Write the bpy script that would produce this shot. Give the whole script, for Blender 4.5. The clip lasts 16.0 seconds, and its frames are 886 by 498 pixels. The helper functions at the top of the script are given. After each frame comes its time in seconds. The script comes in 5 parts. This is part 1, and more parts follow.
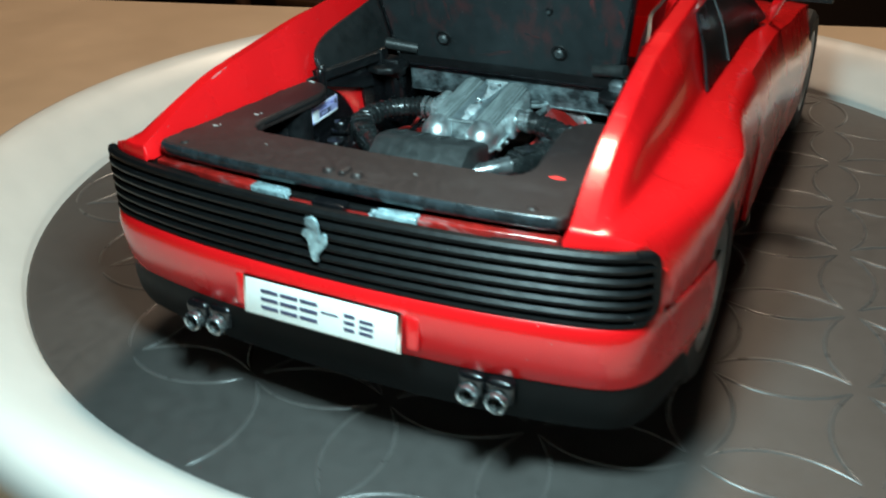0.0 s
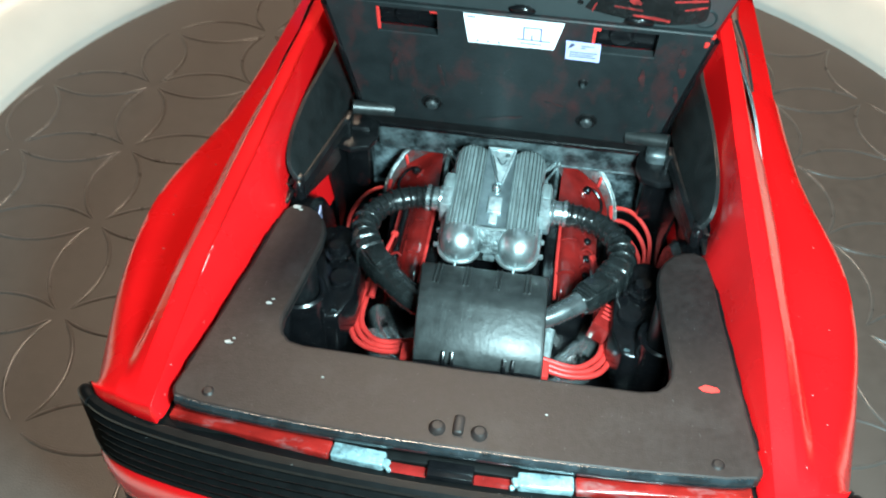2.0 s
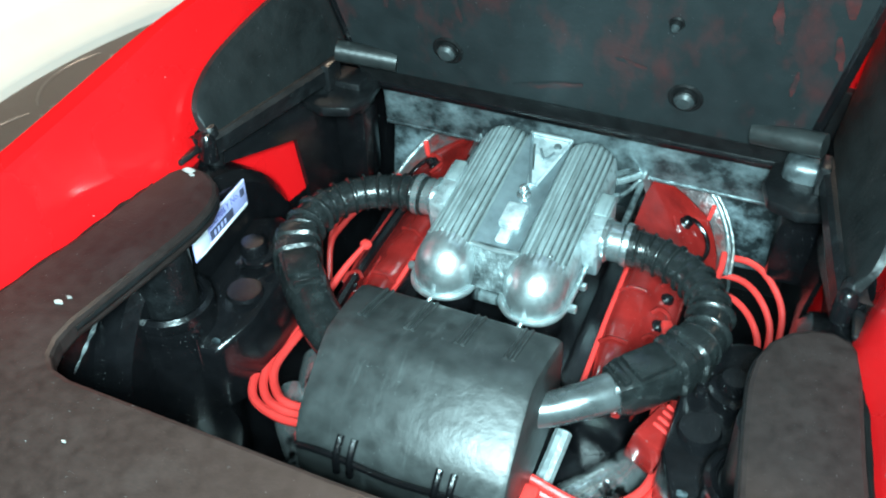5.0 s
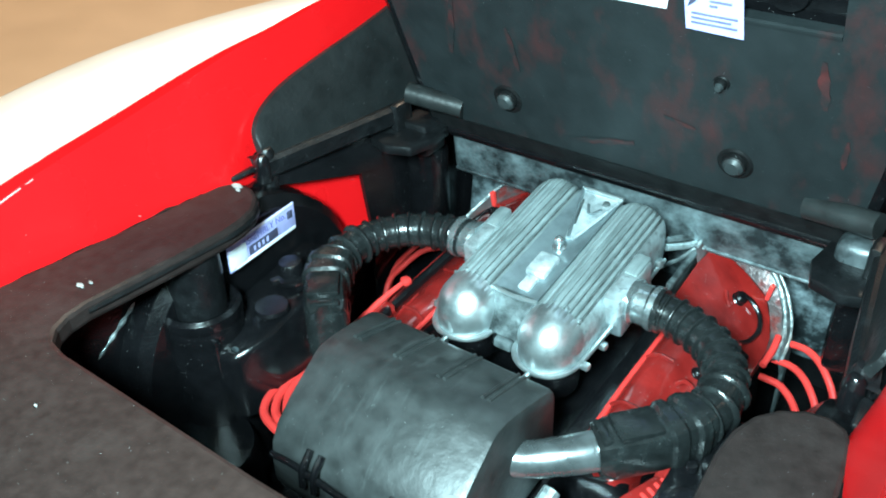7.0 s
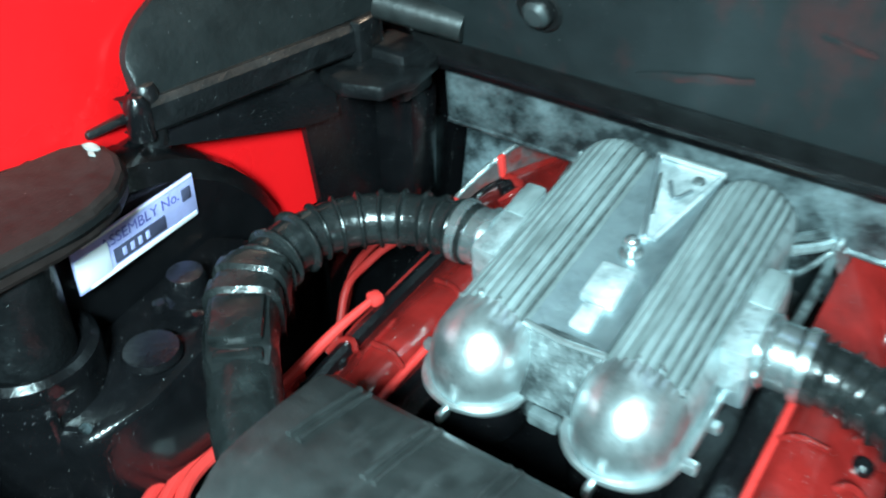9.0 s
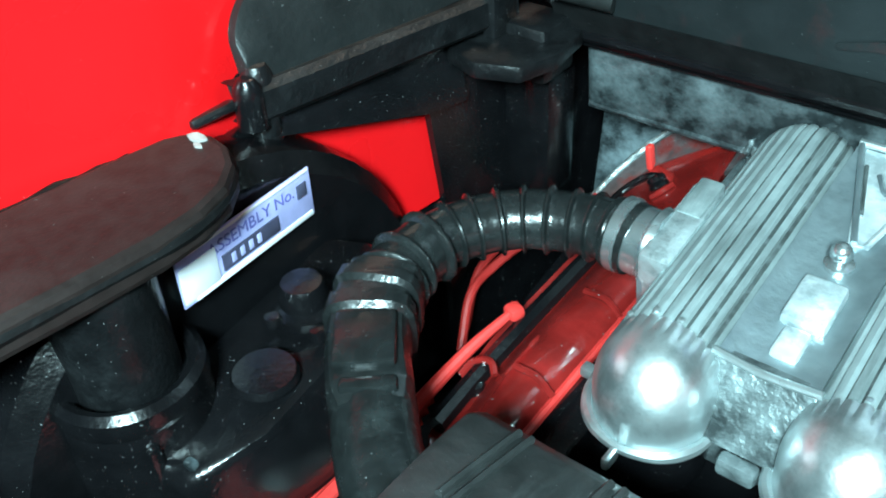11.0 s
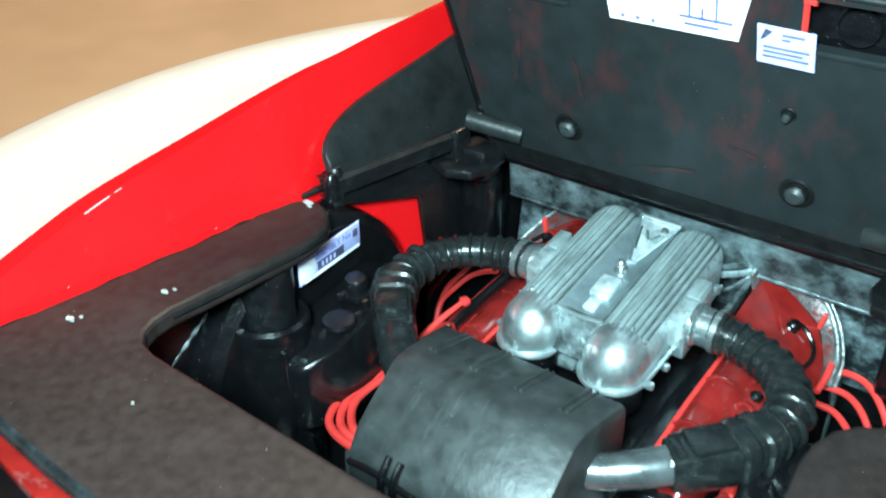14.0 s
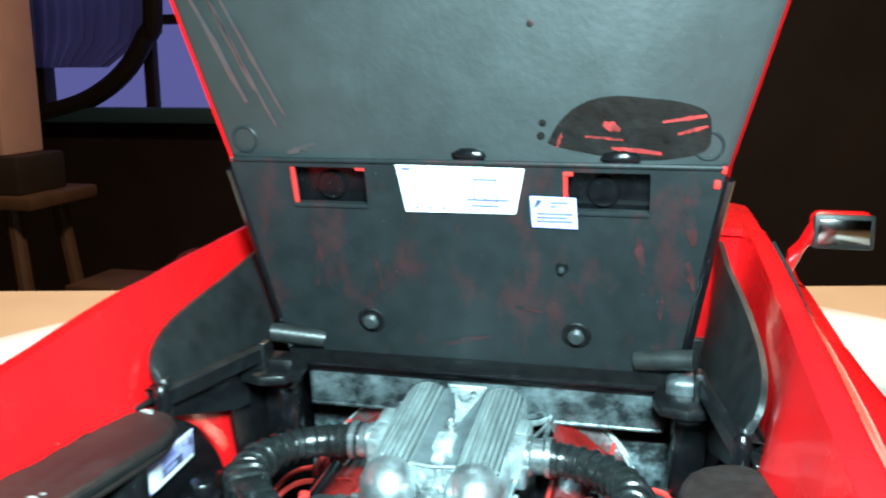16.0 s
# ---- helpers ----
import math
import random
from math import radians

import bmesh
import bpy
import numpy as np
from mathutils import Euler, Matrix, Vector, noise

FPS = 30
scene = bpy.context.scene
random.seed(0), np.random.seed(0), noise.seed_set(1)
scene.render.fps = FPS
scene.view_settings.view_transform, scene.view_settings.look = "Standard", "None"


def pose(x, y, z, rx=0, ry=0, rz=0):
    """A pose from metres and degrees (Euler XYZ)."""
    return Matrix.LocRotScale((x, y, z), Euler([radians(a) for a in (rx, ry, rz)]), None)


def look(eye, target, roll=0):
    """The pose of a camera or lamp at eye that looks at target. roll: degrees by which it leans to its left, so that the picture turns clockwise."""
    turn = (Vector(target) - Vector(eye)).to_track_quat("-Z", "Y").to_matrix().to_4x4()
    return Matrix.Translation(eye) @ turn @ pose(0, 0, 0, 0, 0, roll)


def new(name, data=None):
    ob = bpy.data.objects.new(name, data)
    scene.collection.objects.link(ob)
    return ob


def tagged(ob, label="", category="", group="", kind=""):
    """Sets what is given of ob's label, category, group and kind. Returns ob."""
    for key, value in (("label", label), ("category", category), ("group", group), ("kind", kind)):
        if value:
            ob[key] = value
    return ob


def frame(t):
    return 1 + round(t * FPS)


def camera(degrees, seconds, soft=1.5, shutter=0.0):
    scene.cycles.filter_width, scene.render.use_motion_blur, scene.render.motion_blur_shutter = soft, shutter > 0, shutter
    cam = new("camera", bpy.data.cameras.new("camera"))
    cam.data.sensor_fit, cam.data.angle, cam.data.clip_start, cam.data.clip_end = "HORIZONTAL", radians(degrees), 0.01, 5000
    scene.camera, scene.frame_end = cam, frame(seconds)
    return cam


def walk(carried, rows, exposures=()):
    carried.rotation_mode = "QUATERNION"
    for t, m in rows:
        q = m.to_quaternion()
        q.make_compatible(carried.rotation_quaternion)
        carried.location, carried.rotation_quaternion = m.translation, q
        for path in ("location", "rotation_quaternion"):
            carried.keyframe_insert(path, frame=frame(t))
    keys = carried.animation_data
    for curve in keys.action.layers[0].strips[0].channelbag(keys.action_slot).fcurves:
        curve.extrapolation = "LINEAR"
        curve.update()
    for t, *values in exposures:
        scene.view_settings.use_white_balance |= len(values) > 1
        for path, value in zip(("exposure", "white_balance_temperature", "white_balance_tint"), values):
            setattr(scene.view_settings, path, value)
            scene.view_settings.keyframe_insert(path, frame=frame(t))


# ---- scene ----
cam = camera(51.7, 16.0, soft=1.9, shutter=0.5)
# Seconds, then place in millimetres and turn in degrees. The car's tail badge stands over x = 0, y = 0; y runs to its nose.
ROWS = [
    (0.0, 82.0, -113.4, 114.5, 61.61, 1.19, 26.66),
    (0.5, 47.3, -103.9, 121.3, 58.87, 0.41, 20.68),
    (1.0, 27.8, -95.4, 136.9, 53.52, -0.78, 13.44),
    (1.5, 12.9, -77.4, 146.8, 50.84, -1.03, 9.87),
    (2.0, 6.6, -64.0, 155.7, 45.80, -1.48, 8.79),
    (2.5, 2.8, -48.6, 146.1, 43.02, -2.77, 7.57),
    (3.0, 1.8, -37.9, 134.7, 43.45, -3.45, 7.32),
    (5.5, 35.3, -11.9, 105.4, 53.31, 1.91, 29.66),
    (6.0, 41.7, -8.9, 104.6, 55.55, 2.31, 34.59),
    (6.5, 42.4, -9.5, 104.1, 55.97, 2.15, 36.44),
    (7.0, 41.9, -10.0, 103.5, 56.00, 1.97, 36.60),
    (7.5, 42.9, -10.6, 102.2, 56.20, 1.66, 36.22),
    (8.0, 44.3, -9.1, 101.9, 56.39, 2.02, 36.35),
    (8.5, 34.4, 1.6, 95.7, 55.55, 1.71, 36.01),
    (9.0, 17.1, 17.3, 83.5, 52.86, 0.06, 34.38),
    (9.5, 11.3, 20.9, 79.6, 51.72, 1.94, 37.12),
    (10.0, 8.6, 22.0, 78.4, 51.86, 3.21, 38.80),
    (12.5, 9.3, 17.4, 78.9, 53.70, 2.50, 38.60),
    (13.0, 18.6, 9.4, 85.9, 55.09, 2.67, 39.11),
    (13.5, 29.4, -5.7, 94.8, 57.68, 1.27, 37.82),
    (14.0, 37.8, -17.7, 103.3, 58.49, 0.52, 37.33),
    (14.5, 40.7, -24.9, 102.7, 59.34, 0.46, 35.98),
    (15.0, 38.1, -40.9, 97.3, 66.99, 0.73, 25.63),
    (15.5, 24.3, -50.4, 97.3, 75.23, 1.06, 17.28),
    (16.0, 25.8, -42.3, 91.4, 78.52, 0.40, 14.02),
]
EXPOSURES = [(0.0, -0.55), (0.6, -0.55), (1.5, -0.15), (2.0, 0.10), (3.0, 0.3), (5.5, 0.42), (13.5, 0.42), (14.5, 0.25), (15.5, 0.45), (16.0, 0.7)]
walk(cam, [(t, pose(0.001 * x, 0.001 * y, 0.001 * z, a, b, c)) for t, x, y, z, a, b, c in ROWS], EXPOSURES)

# ---- light ----
MM = 0.001
world = bpy.data.worlds.new("room")
scene.world = world
world.use_nodes = True
world.node_tree.nodes["Background"].inputs[0].default_value = (0.30, 0.34, 0.42, 1)
world.node_tree.nodes["Background"].inputs[1].default_value = 0.25


def area(name, eye, target, size, power, colour):
    data = bpy.data.lights.new(name, "AREA")
    data.shape, data.size, data.energy, data.color = "DISK", size, power, colour
    ob = new(name, data)
    ob.matrix_world = look(eye, target)
    return ob


# warm ceiling lamp of the room, ahead of the car; cool white torch behind the camera's way
area("ceiling_lamp_light", (-0.10, 0.75, 1.3), (0, 0.08, 0.03), 0.28, 22.0, (1.0, 0.80, 0.60))
area("torch_light", (0.034, -0.038, 0.127), (0.0, 0.06, 0.04), 0.030, 0.665, (0.595, 0.94, 1.0))

# ---- materials ----


def material(name, colour, rough=0.5, metal=0.0, coat=0.0, var=0.15, scale=400.0, bump=0.0, bump_scale=1500.0,
             rough_var=0.1, spec=0.5, specks=0.0, second=None, second_amount=0.0, second_scale=60.0, sharp=0.08, stretch=None, dust=5200.0):
    """Principled surface with fine grain, broad blotches of a second colour, uneven gloss and relief."""
    m = bpy.data.materials.new(name)
    m.use_nodes = True
    nt = m.node_tree
    N, L = nt.nodes, nt.links
    b = N["Principled BSDF"]
    geo = N.new("ShaderNodeTexCoord")
    n1 = N.new("ShaderNodeTexNoise")
    n1.inputs["Scale"].default_value, n1.inputs["Detail"].default_value = scale, 5
    L.new(geo.outputs["Object"], n1.inputs["Vector"])
    ramp = N.new("ShaderNodeMapRange")
    ramp.inputs[1].default_value, ramp.inputs[2].default_value = 0.3, 0.7
    ramp.inputs[3].default_value, ramp.inputs[4].default_value = 1 - var, 1 + var
    L.new(n1.outputs["Fac"], ramp.inputs[0])
    mul = N.new("ShaderNodeVectorMath")
    mul.operation = "SCALE"
    L.new(ramp.outputs[0], mul.inputs["Scale"])
    mul.inputs[0].default_value = colour
    out = mul.outputs[0]
    if second:
        n2 = N.new("ShaderNodeTexNoise")
        n2.inputs["Scale"].default_value, n2.inputs["Detail"].default_value = second_scale, 7
        n2.inputs["Roughness"].default_value = 0.65
        if stretch:
            wide = N.new("ShaderNodeVectorMath")
            wide.operation = "MULTIPLY"
            wide.inputs[1].default_value = stretch
            L.new(geo.outputs["Object"], wide.inputs[0])
            L.new(wide.outputs[0], n2.inputs["Vector"])
        else:
            L.new(geo.outputs["Object"], n2.inputs["Vector"])
        r2 = N.new("ShaderNodeMapRange")
        edge = 0.75 - 0.5 * second_amount
        r2.inputs[1].default_value, r2.inputs[2].default_value = edge - sharp, edge + sharp
        L.new(n2.outputs["Fac"], r2.inputs[0])
        mix = N.new("ShaderNodeMix")
        mix.data_type = "RGBA"
        L.new(r2.outputs[0], mix.inputs["Factor"])
        L.new(out, mix.inputs["A"])
        mix.inputs["B"].default_value = (*second, 1)
        out = mix.outputs["Result"]
    if specks:  # scattered pale dust
        vo = N.new("ShaderNodeTexVoronoi")
        vo.inputs["Scale"].default_value = dust
        L.new(geo.outputs["Object"], vo.inputs["Vector"])
        near = N.new("ShaderNodeMath")
        near.operation = "LESS_THAN"
        L.new(vo.outputs["Distance"], near.inputs[0])
        sep = N.new("ShaderNodeSeparateColor")
        L.new(vo.outputs["Color"], sep.inputs[0])
        size = N.new("ShaderNodeMapRange")
        size.inputs[1].default_value, size.inputs[2].default_value = 1 - specks, 1.0
        size.inputs[3].default_value, size.inputs[4].default_value = 0.03, 0.17
        L.new(sep.outputs[0], size.inputs[0])
        L.new(size.outputs[0], near.inputs[1])
        dust = N.new("ShaderNodeMix")
        dust.data_type = "RGBA"
        L.new(near.outputs[0], dust.inputs["Factor"])
        L.new(out, dust.inputs["A"])
        dust.inputs["B"].default_value = (0.22, 0.23, 0.23, 1)
        out = dust.outputs["Result"]
    L.new(out, b.inputs["Base Color"])
    rr = N.new("ShaderNodeMapRange")
    rr.inputs[3].default_value, rr.inputs[4].default_value = max(0.02, rough - rough_var), min(1, rough + rough_var)
    L.new(n1.outputs["Fac"], rr.inputs[0])
    L.new(rr.outputs[0], b.inputs["Roughness"])
    b.inputs["Metallic"].default_value = metal
    b.inputs["Specular IOR Level"].default_value = spec
    b.inputs["Coat Weight"].default_value = coat
    b.inputs["Coat Roughness"].default_value = 0.06
    if bump:
        n3 = N.new("ShaderNodeTexNoise")
        n3.inputs["Scale"].default_value, n3.inputs["Detail"].default_value = bump_scale, 4
        L.new(geo.outputs["Object"], n3.inputs["Vector"])
        bp = N.new("ShaderNodeBump")
        bp.inputs["Strength"].default_value, bp.inputs["Distance"].default_value = bump, 0.0004
        L.new(n3.outputs["Fac"], bp.inputs["Height"])
        L.new(bp.outputs[0], b.inputs["Normal"])
    return m


RED = material("red_paint", (0.64, 0.006, 0.008), 0.27, coat=0.36, spec=0.4, var=0.05, scale=60, bump=0.05, bump_scale=400, rough_var=0.06, specks=0.055, dust=1300)
RED_FLAT = material("red_plastic", (0.62, 0.03, 0.025), 0.4, var=0.1, bump=0.1)
DECK = material("deck_plastic", (0.0168, 0.0114, 0.0106), 0.46, var=0.22, scale=900, bump=0.10, bump_scale=3000, spec=0.2, second=(0.024, 0.0175, 0.0165), second_amount=0.3, second_scale=150, specks=0.06)
BLACK = material("black_plastic", (0.0045, 0.0048, 0.0054), 0.34, var=0.25, scale=700, bump=0.20, bump_scale=2600, second=(0.011, 0.012, 0.013), second_amount=0.26, second_scale=300, specks=0.16)
GLOSS = material("gloss_black_plastic", (0.0036, 0.0036, 0.0042), 0.20, var=0.2, scale=500, bump=0.12, bump_scale=3000, spec=0.5, specks=0.28)
LIDBLACK = material("brushed_black_lid_paint", (0.0125, 0.0155, 0.0165), 0.45, var=0.15, scale=300, bump=0.12, bump_scale=1200, second=(0.052, 0.0145, 0.0145), second_amount=0.22, second_scale=150, sharp=0.13, stretch=(1.2, 1.0, 0.6), specks=0.03, spec=0.16)
LIPBLACK = material("bare_black_plastic", (0.0055, 0.0057, 0.006), 0.45, var=0.3, scale=500, bump=0.2, bump_scale=1500, spec=0.2, specks=0.05)
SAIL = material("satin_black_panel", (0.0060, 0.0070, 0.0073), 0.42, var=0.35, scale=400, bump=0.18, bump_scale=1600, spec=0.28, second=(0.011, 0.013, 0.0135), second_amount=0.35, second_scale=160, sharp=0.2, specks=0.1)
# paler than the black of the lid's lower panel
LIDGREY = material("grey_black_lid_tone", (0.025, 0.031, 0.032), 0.48, var=0.12, scale=220, bump=0.12, bump_scale=1000, second=(0.018, 0.022, 0.023), second_amount=0.4, second_scale=60, sharp=0.2, specks=0.03)
DULLRED = material("rubbed_red_paint", (0.062, 0.0135, 0.013), 0.45, var=0.3, scale=500, bump=0.12, bump_scale=1200, second=(0.0125, 0.0155, 0.0165), second_amount=0.62, second_scale=330, sharp=0.16, spec=0.16)
FAINTRED = material("faint_red_streak", (0.082, 0.029, 0.028), 0.5, var=0.3, scale=400, bump=0.1, second=(0.025, 0.031, 0.032), second_amount=0.5, second_scale=150, sharp=0.2)
BOXBLACK = material("airbox_black", (0.023, 0.025, 0.025), 0.42, var=0.35, scale=500, bump=0.17, bump_scale=900, second=(0.050, 0.055, 0.055), second_amount=0.22, second_scale=300, stretch=(1.8, 0.35, 0.35), specks=0.08)
HINGEGREY = material("worn_grey_plastic", (0.055, 0.066, 0.070), 0.36, metal=0.2, var=0.3, scale=600, bump=0.2, second=(0.02, 0.024, 0.025), second_amount=0.35, second_scale=400, specks=0.1)
HOSE = material("hose_rubber", (0.0092, 0.0106, 0.0108), 0.25, var=0.25, scale=900, bump=0.16, bump_scale=1800, spec=0.5, second=(0.020, 0.024, 0.024), second_amount=0.25, second_scale=300, specks=0.10)
SILVER = material("silver_paint", (0.50, 0.57, 0.58), 0.36, metal=0.72, var=0.22, scale=800, bump=0.3, bump_scale=1500, second=(0.24, 0.28, 0.29), second_amount=0.30, second_scale=900)
SMOOTHSILVER = material("smooth_silver_paint", (0.50, 0.56, 0.57), 0.25, metal=0.9, var=0.1, scale=500, bump=0.1, bump_scale=1200)
DOME = material("bright_silver_paint", (0.60, 0.67, 0.68), 0.34, metal=0.90, var=0.10, scale=500, bump=0.10, bump_scale=1200, second=(0.36, 0.41, 0.42), second_amount=0.34, second_scale=260, specks=0.03)
GUNMETAL = material("gunmetal_pipe", (0.20, 0.22, 0.225), 0.28, metal=0.75, var=0.25, scale=400, bump=0.12, bump_scale=900, second=(0.06, 0.065, 0.066), second_amount=0.42, second_scale=160, sharp=0.2)
PATCHY = material("patchy_silver_paint", (0.016, 0.021, 0.023), 0.34, metal=0.45, var=0.4, scale=500, bump=0.55, bump_scale=700, second=(0.30, 0.38, 0.41), second_amount=0.36, second_scale=260, sharp=0.13, stretch=(0.8, 1.0, 1.0), specks=0.12)
BARPAINT = material("streaked_silver_paint", (0.032, 0.040, 0.043), 0.34, metal=0.55, var=0.4, scale=700, bump=0.45, bump_scale=800, second=(0.24, 0.30, 0.315), second_amount=0.40, second_scale=260, sharp=0.13, stretch=(0.8, 1.0, 1.0), specks=0.12)
CAMRED = material("cam_cover_red", (0.20, 0.0115, 0.010), 0.17, coat=0.8, var=0.3, scale=260, bump=0.26, bump_scale=700, second=(0.10, 0.007, 0.006), second_amount=0.30, second_scale=180, sharp=0.14, specks=0.2, dust=3600)
RECESS = material("bright_silver_recess", (0.78, 0.86, 0.88), 0.34, metal=0.6, var=0.2, scale=500, bump=0.3, bump_scale=900, second=(0.42, 0.49, 0.51), second_amount=0.4, second_scale=420)
TINTED = material("red_tinted_silver", (0.085, 0.065, 0.066), 0.36, metal=0.3, var=0.4, scale=700, bump=0.35, bump_scale=1500, second=(0.15, 0.020, 0.018), second_amount=0.36, second_scale=400, specks=0.25)
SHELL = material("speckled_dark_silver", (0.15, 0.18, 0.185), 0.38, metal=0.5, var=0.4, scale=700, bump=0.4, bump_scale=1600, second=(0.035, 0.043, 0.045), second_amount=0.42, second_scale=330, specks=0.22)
SPARKLE = material("sparkling_silver_paint", (0.42, 0.48, 0.49), 0.34, metal=0.6, var=0.4, scale=900, bump=0.6, bump_scale=1800, second=(0.10, 0.12, 0.125), second_amount=0.42, second_scale=800, sharp=0.1, specks=0.3)
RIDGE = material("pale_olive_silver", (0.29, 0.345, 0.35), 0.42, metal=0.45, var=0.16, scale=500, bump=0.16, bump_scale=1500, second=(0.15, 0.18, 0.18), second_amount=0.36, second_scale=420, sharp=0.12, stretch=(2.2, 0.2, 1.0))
VALLEY = material("pale_silver_plate", (0.25, 0.305, 0.325), 0.36, metal=0.7, var=0.25, scale=500, bump=0.2, bump_scale=1200, second=(0.26, 0.31, 0.325), second_amount=0.34, second_scale=260, sharp=0.16)
# shade of rib grooves, screw hole and recess line put into the colour
GROOVE = material("shaded_silver_groove", (0.085, 0.10, 0.10), 0.5, metal=0.5, var=0.4, scale=900, bump=0.3, second=(0.20, 0.23, 0.24), second_amount=0.28, second_scale=700)
DARKSTEEL = material("dark_polished_pipe", (0.62, 0.66, 0.66), 0.2, metal=0.9, var=0.3, scale=300, bump=0.3, second=(0.02, 0.02, 0.02), second_amount=0.36, second_scale=220, sharp=0.05)
SHEEN = material("blue_grey_sheen", (0.016, 0.021, 0.024), 0.24, var=0.3, scale=500, bump=0.2, second=(0.008, 0.009, 0.010), second_amount=0.4, second_scale=200)
WORN = material("worn_grey_edge", (0.016, 0.018, 0.018), 0.40, var=0.35, scale=600, bump=0.12, second=(0.008, 0.008, 0.008), second_amount=0.4, second_scale=300)
EXHAUST = material("dull_chrome", (0.34, 0.36, 0.36), 0.26, metal=0.9, var=0.2, scale=400, bump=0.15, second=(0.06, 0.06, 0.06), second_amount=0.3, second_scale=500)
CHROME = material("chrome", (0.72, 0.72, 0.70), 0.15, metal=1.0, var=0.05, scale=300, bump=0.1)
WIRE = material("red_wire", (0.62, 0.035, 0.03), 0.42, var=0.12, scale=400, bump=0.1)
PAPER = material("label_paper", (0.42, 0.42, 0.74), 0.6, var=0.12, scale=700, second=(0.30, 0.30, 0.60), second_amount=0.25, second_scale=900)
WHITEPAPER = material("white_paper", (0.80, 0.80, 0.84), 0.6, var=0.04, scale=500)
INK = material("ink", (0.05, 0.05, 0.09), 0.6, var=0.2, scale=800)
BLUEINK = material("blue_ink", (0.13, 0.13, 0.40), 0.6, var=0.2, scale=800)
PLATE = material("plate_white", (0.78, 0.78, 0.74), 0.4, var=0.05, scale=300)
TAIL = material("tail_lamp_red", (0.20, 0.009, 0.007), 0.2, coat=0.6, var=0.3, scale=300, bump=0.3, bump_scale=900, second=(0.22, 0.11, 0.105), second_amount=0.22, second_scale=330, stretch=(0.4, 1.0, 1.0), specks=0.1)
LAMP = material("clear_lamp", (0.24, 0.34, 0.36), 0.26, metal=0.3, var=0.35, scale=500, bump=0.3, bump_scale=1500, second=(0.06, 0.08, 0.09), second_amount=0.3, second_scale=350)
RIM = material("white_tray_plastic", (0.66, 0.655, 0.62), 0.35, var=0.03, scale=80, bump=0.03)
MAT = material("grey_rubber_mat", (0.056, 0.050, 0.047), 0.5, var=0.12, scale=300, bump=0.12, bump_scale=2500, second=(0.070, 0.062, 0.058), second_amount=0.3, second_scale=30, sharp=0.2)
RIB = material("rubber_rib", (0.085, 0.078, 0.074), 0.30, var=0.1, scale=300)
CABINDARK = material("dark_cabin_shade", (0.008, 0.008, 0.009), 0.3, var=0.3, scale=120, spec=0.22)
MIRROR = material("mirror_glass", (0.22, 0.21, 0.20), 0.12, metal=1.0, var=0.1)
TYRE = material("tyre_rubber", (0.014, 0.014, 0.014), 0.7, var=0.2, bump=0.2)
ALLOY = material("wheel_alloy", (0.22, 0.22, 0.22), 0.35, metal=0.8, var=0.1)
WHITEMARK = material("pale_flake", (0.27, 0.27, 0.26), 0.6, var=0.3, scale=900, bump=0.4)
STREAKRED = material("streaky_red_paint", (0.36, 0.022, 0.02), 0.4, var=0.3, scale=600, bump=0.2, second=(0.03, 0.008, 0.008), second_amount=0.42, second_scale=380, sharp=0.12)
SMEAR = material("gloss_black_smear", (0.006, 0.006, 0.006), 0.25, var=0.3, scale=300, bump=0.4, bump_scale=700, second=(0.34, 0.014, 0.012), second_amount=0.2, second_scale=150, sharp=0.06)
TABLE = material("pale_wood_table", (0.62, 0.47, 0.33), 0.45, var=0.08, scale=25, second=(0.56, 0.42, 0.28), second_amount=0.5, second_scale=9, sharp=0.3)
DARKWOOD = material("dark_wood_wall", (0.045, 0.026, 0.016), 0.6, var=0.25, scale=8, second=(0.03, 0.017, 0.011), second_amount=0.5, second_scale=3, sharp=0.3)
FLOORWOOD = material("dark_floor", (0.06, 0.035, 0.022), 0.5, var=0.2, scale=6)
PEACH = material("pale_veneer", (0.80, 0.44, 0.34), 0.6, var=0.08, scale=12)
STOOLWOOD = material("brown_wood", (0.12, 0.058, 0.028), 0.5, var=0.2, scale=20)
DARKCLOTH = material("dark_red_cloth", (0.16, 0.022, 0.030), 0.8, var=0.25, scale=14, bump=0.3, bump_scale=300)
CEIL = material("ceiling_paint", (0.62, 0.58, 0.52), 0.9, var=0.05, scale=5)

# ---- mesh helpers (all lengths in millimetres) ----


def part(name, bm, mat, parent=None, label="", smooth=35):
    """Links a bmesh in millimetres as one mesh object under a thing or a part."""
    bmesh.ops.scale(bm, vec=(MM, MM, MM), verts=bm.verts)
    bmesh.ops.recalc_face_normals(bm, faces=bm.faces)
    me = bpy.data.meshes.new(name)
    bm.to_mesh(me)
    bm.free()
    if smooth:
        me.shade_smooth()
        me.set_sharp_from_angle(angle=radians(smooth))
    me.materials.append(mat)
    ob = new(name, me)
    if parent:
        ob.parent = parent
    return tagged(ob, label)


def thing(name, label, category, group="", kind=""):
    return tagged(new(name), label, category, group, kind)


def box(c, s, bevel=0.0, rot=(0, 0, 0), seg=2, bm=None):
    """A box of size s round c, turned by rot degrees, with rounded edges."""
    b = bmesh.new()
    bmesh.ops.create_cube(b, size=1)
    bmesh.ops.scale(b, vec=s, verts=b.verts)
    if bevel:
        bmesh.ops.bevel(b, geom=b.edges[:], offset=bevel, segments=seg, profile=0.5, affect="EDGES")
    bmesh.ops.transform(b, matrix=pose(*c, *rot), verts=b.verts)
    return join(bm, b) if bm else b


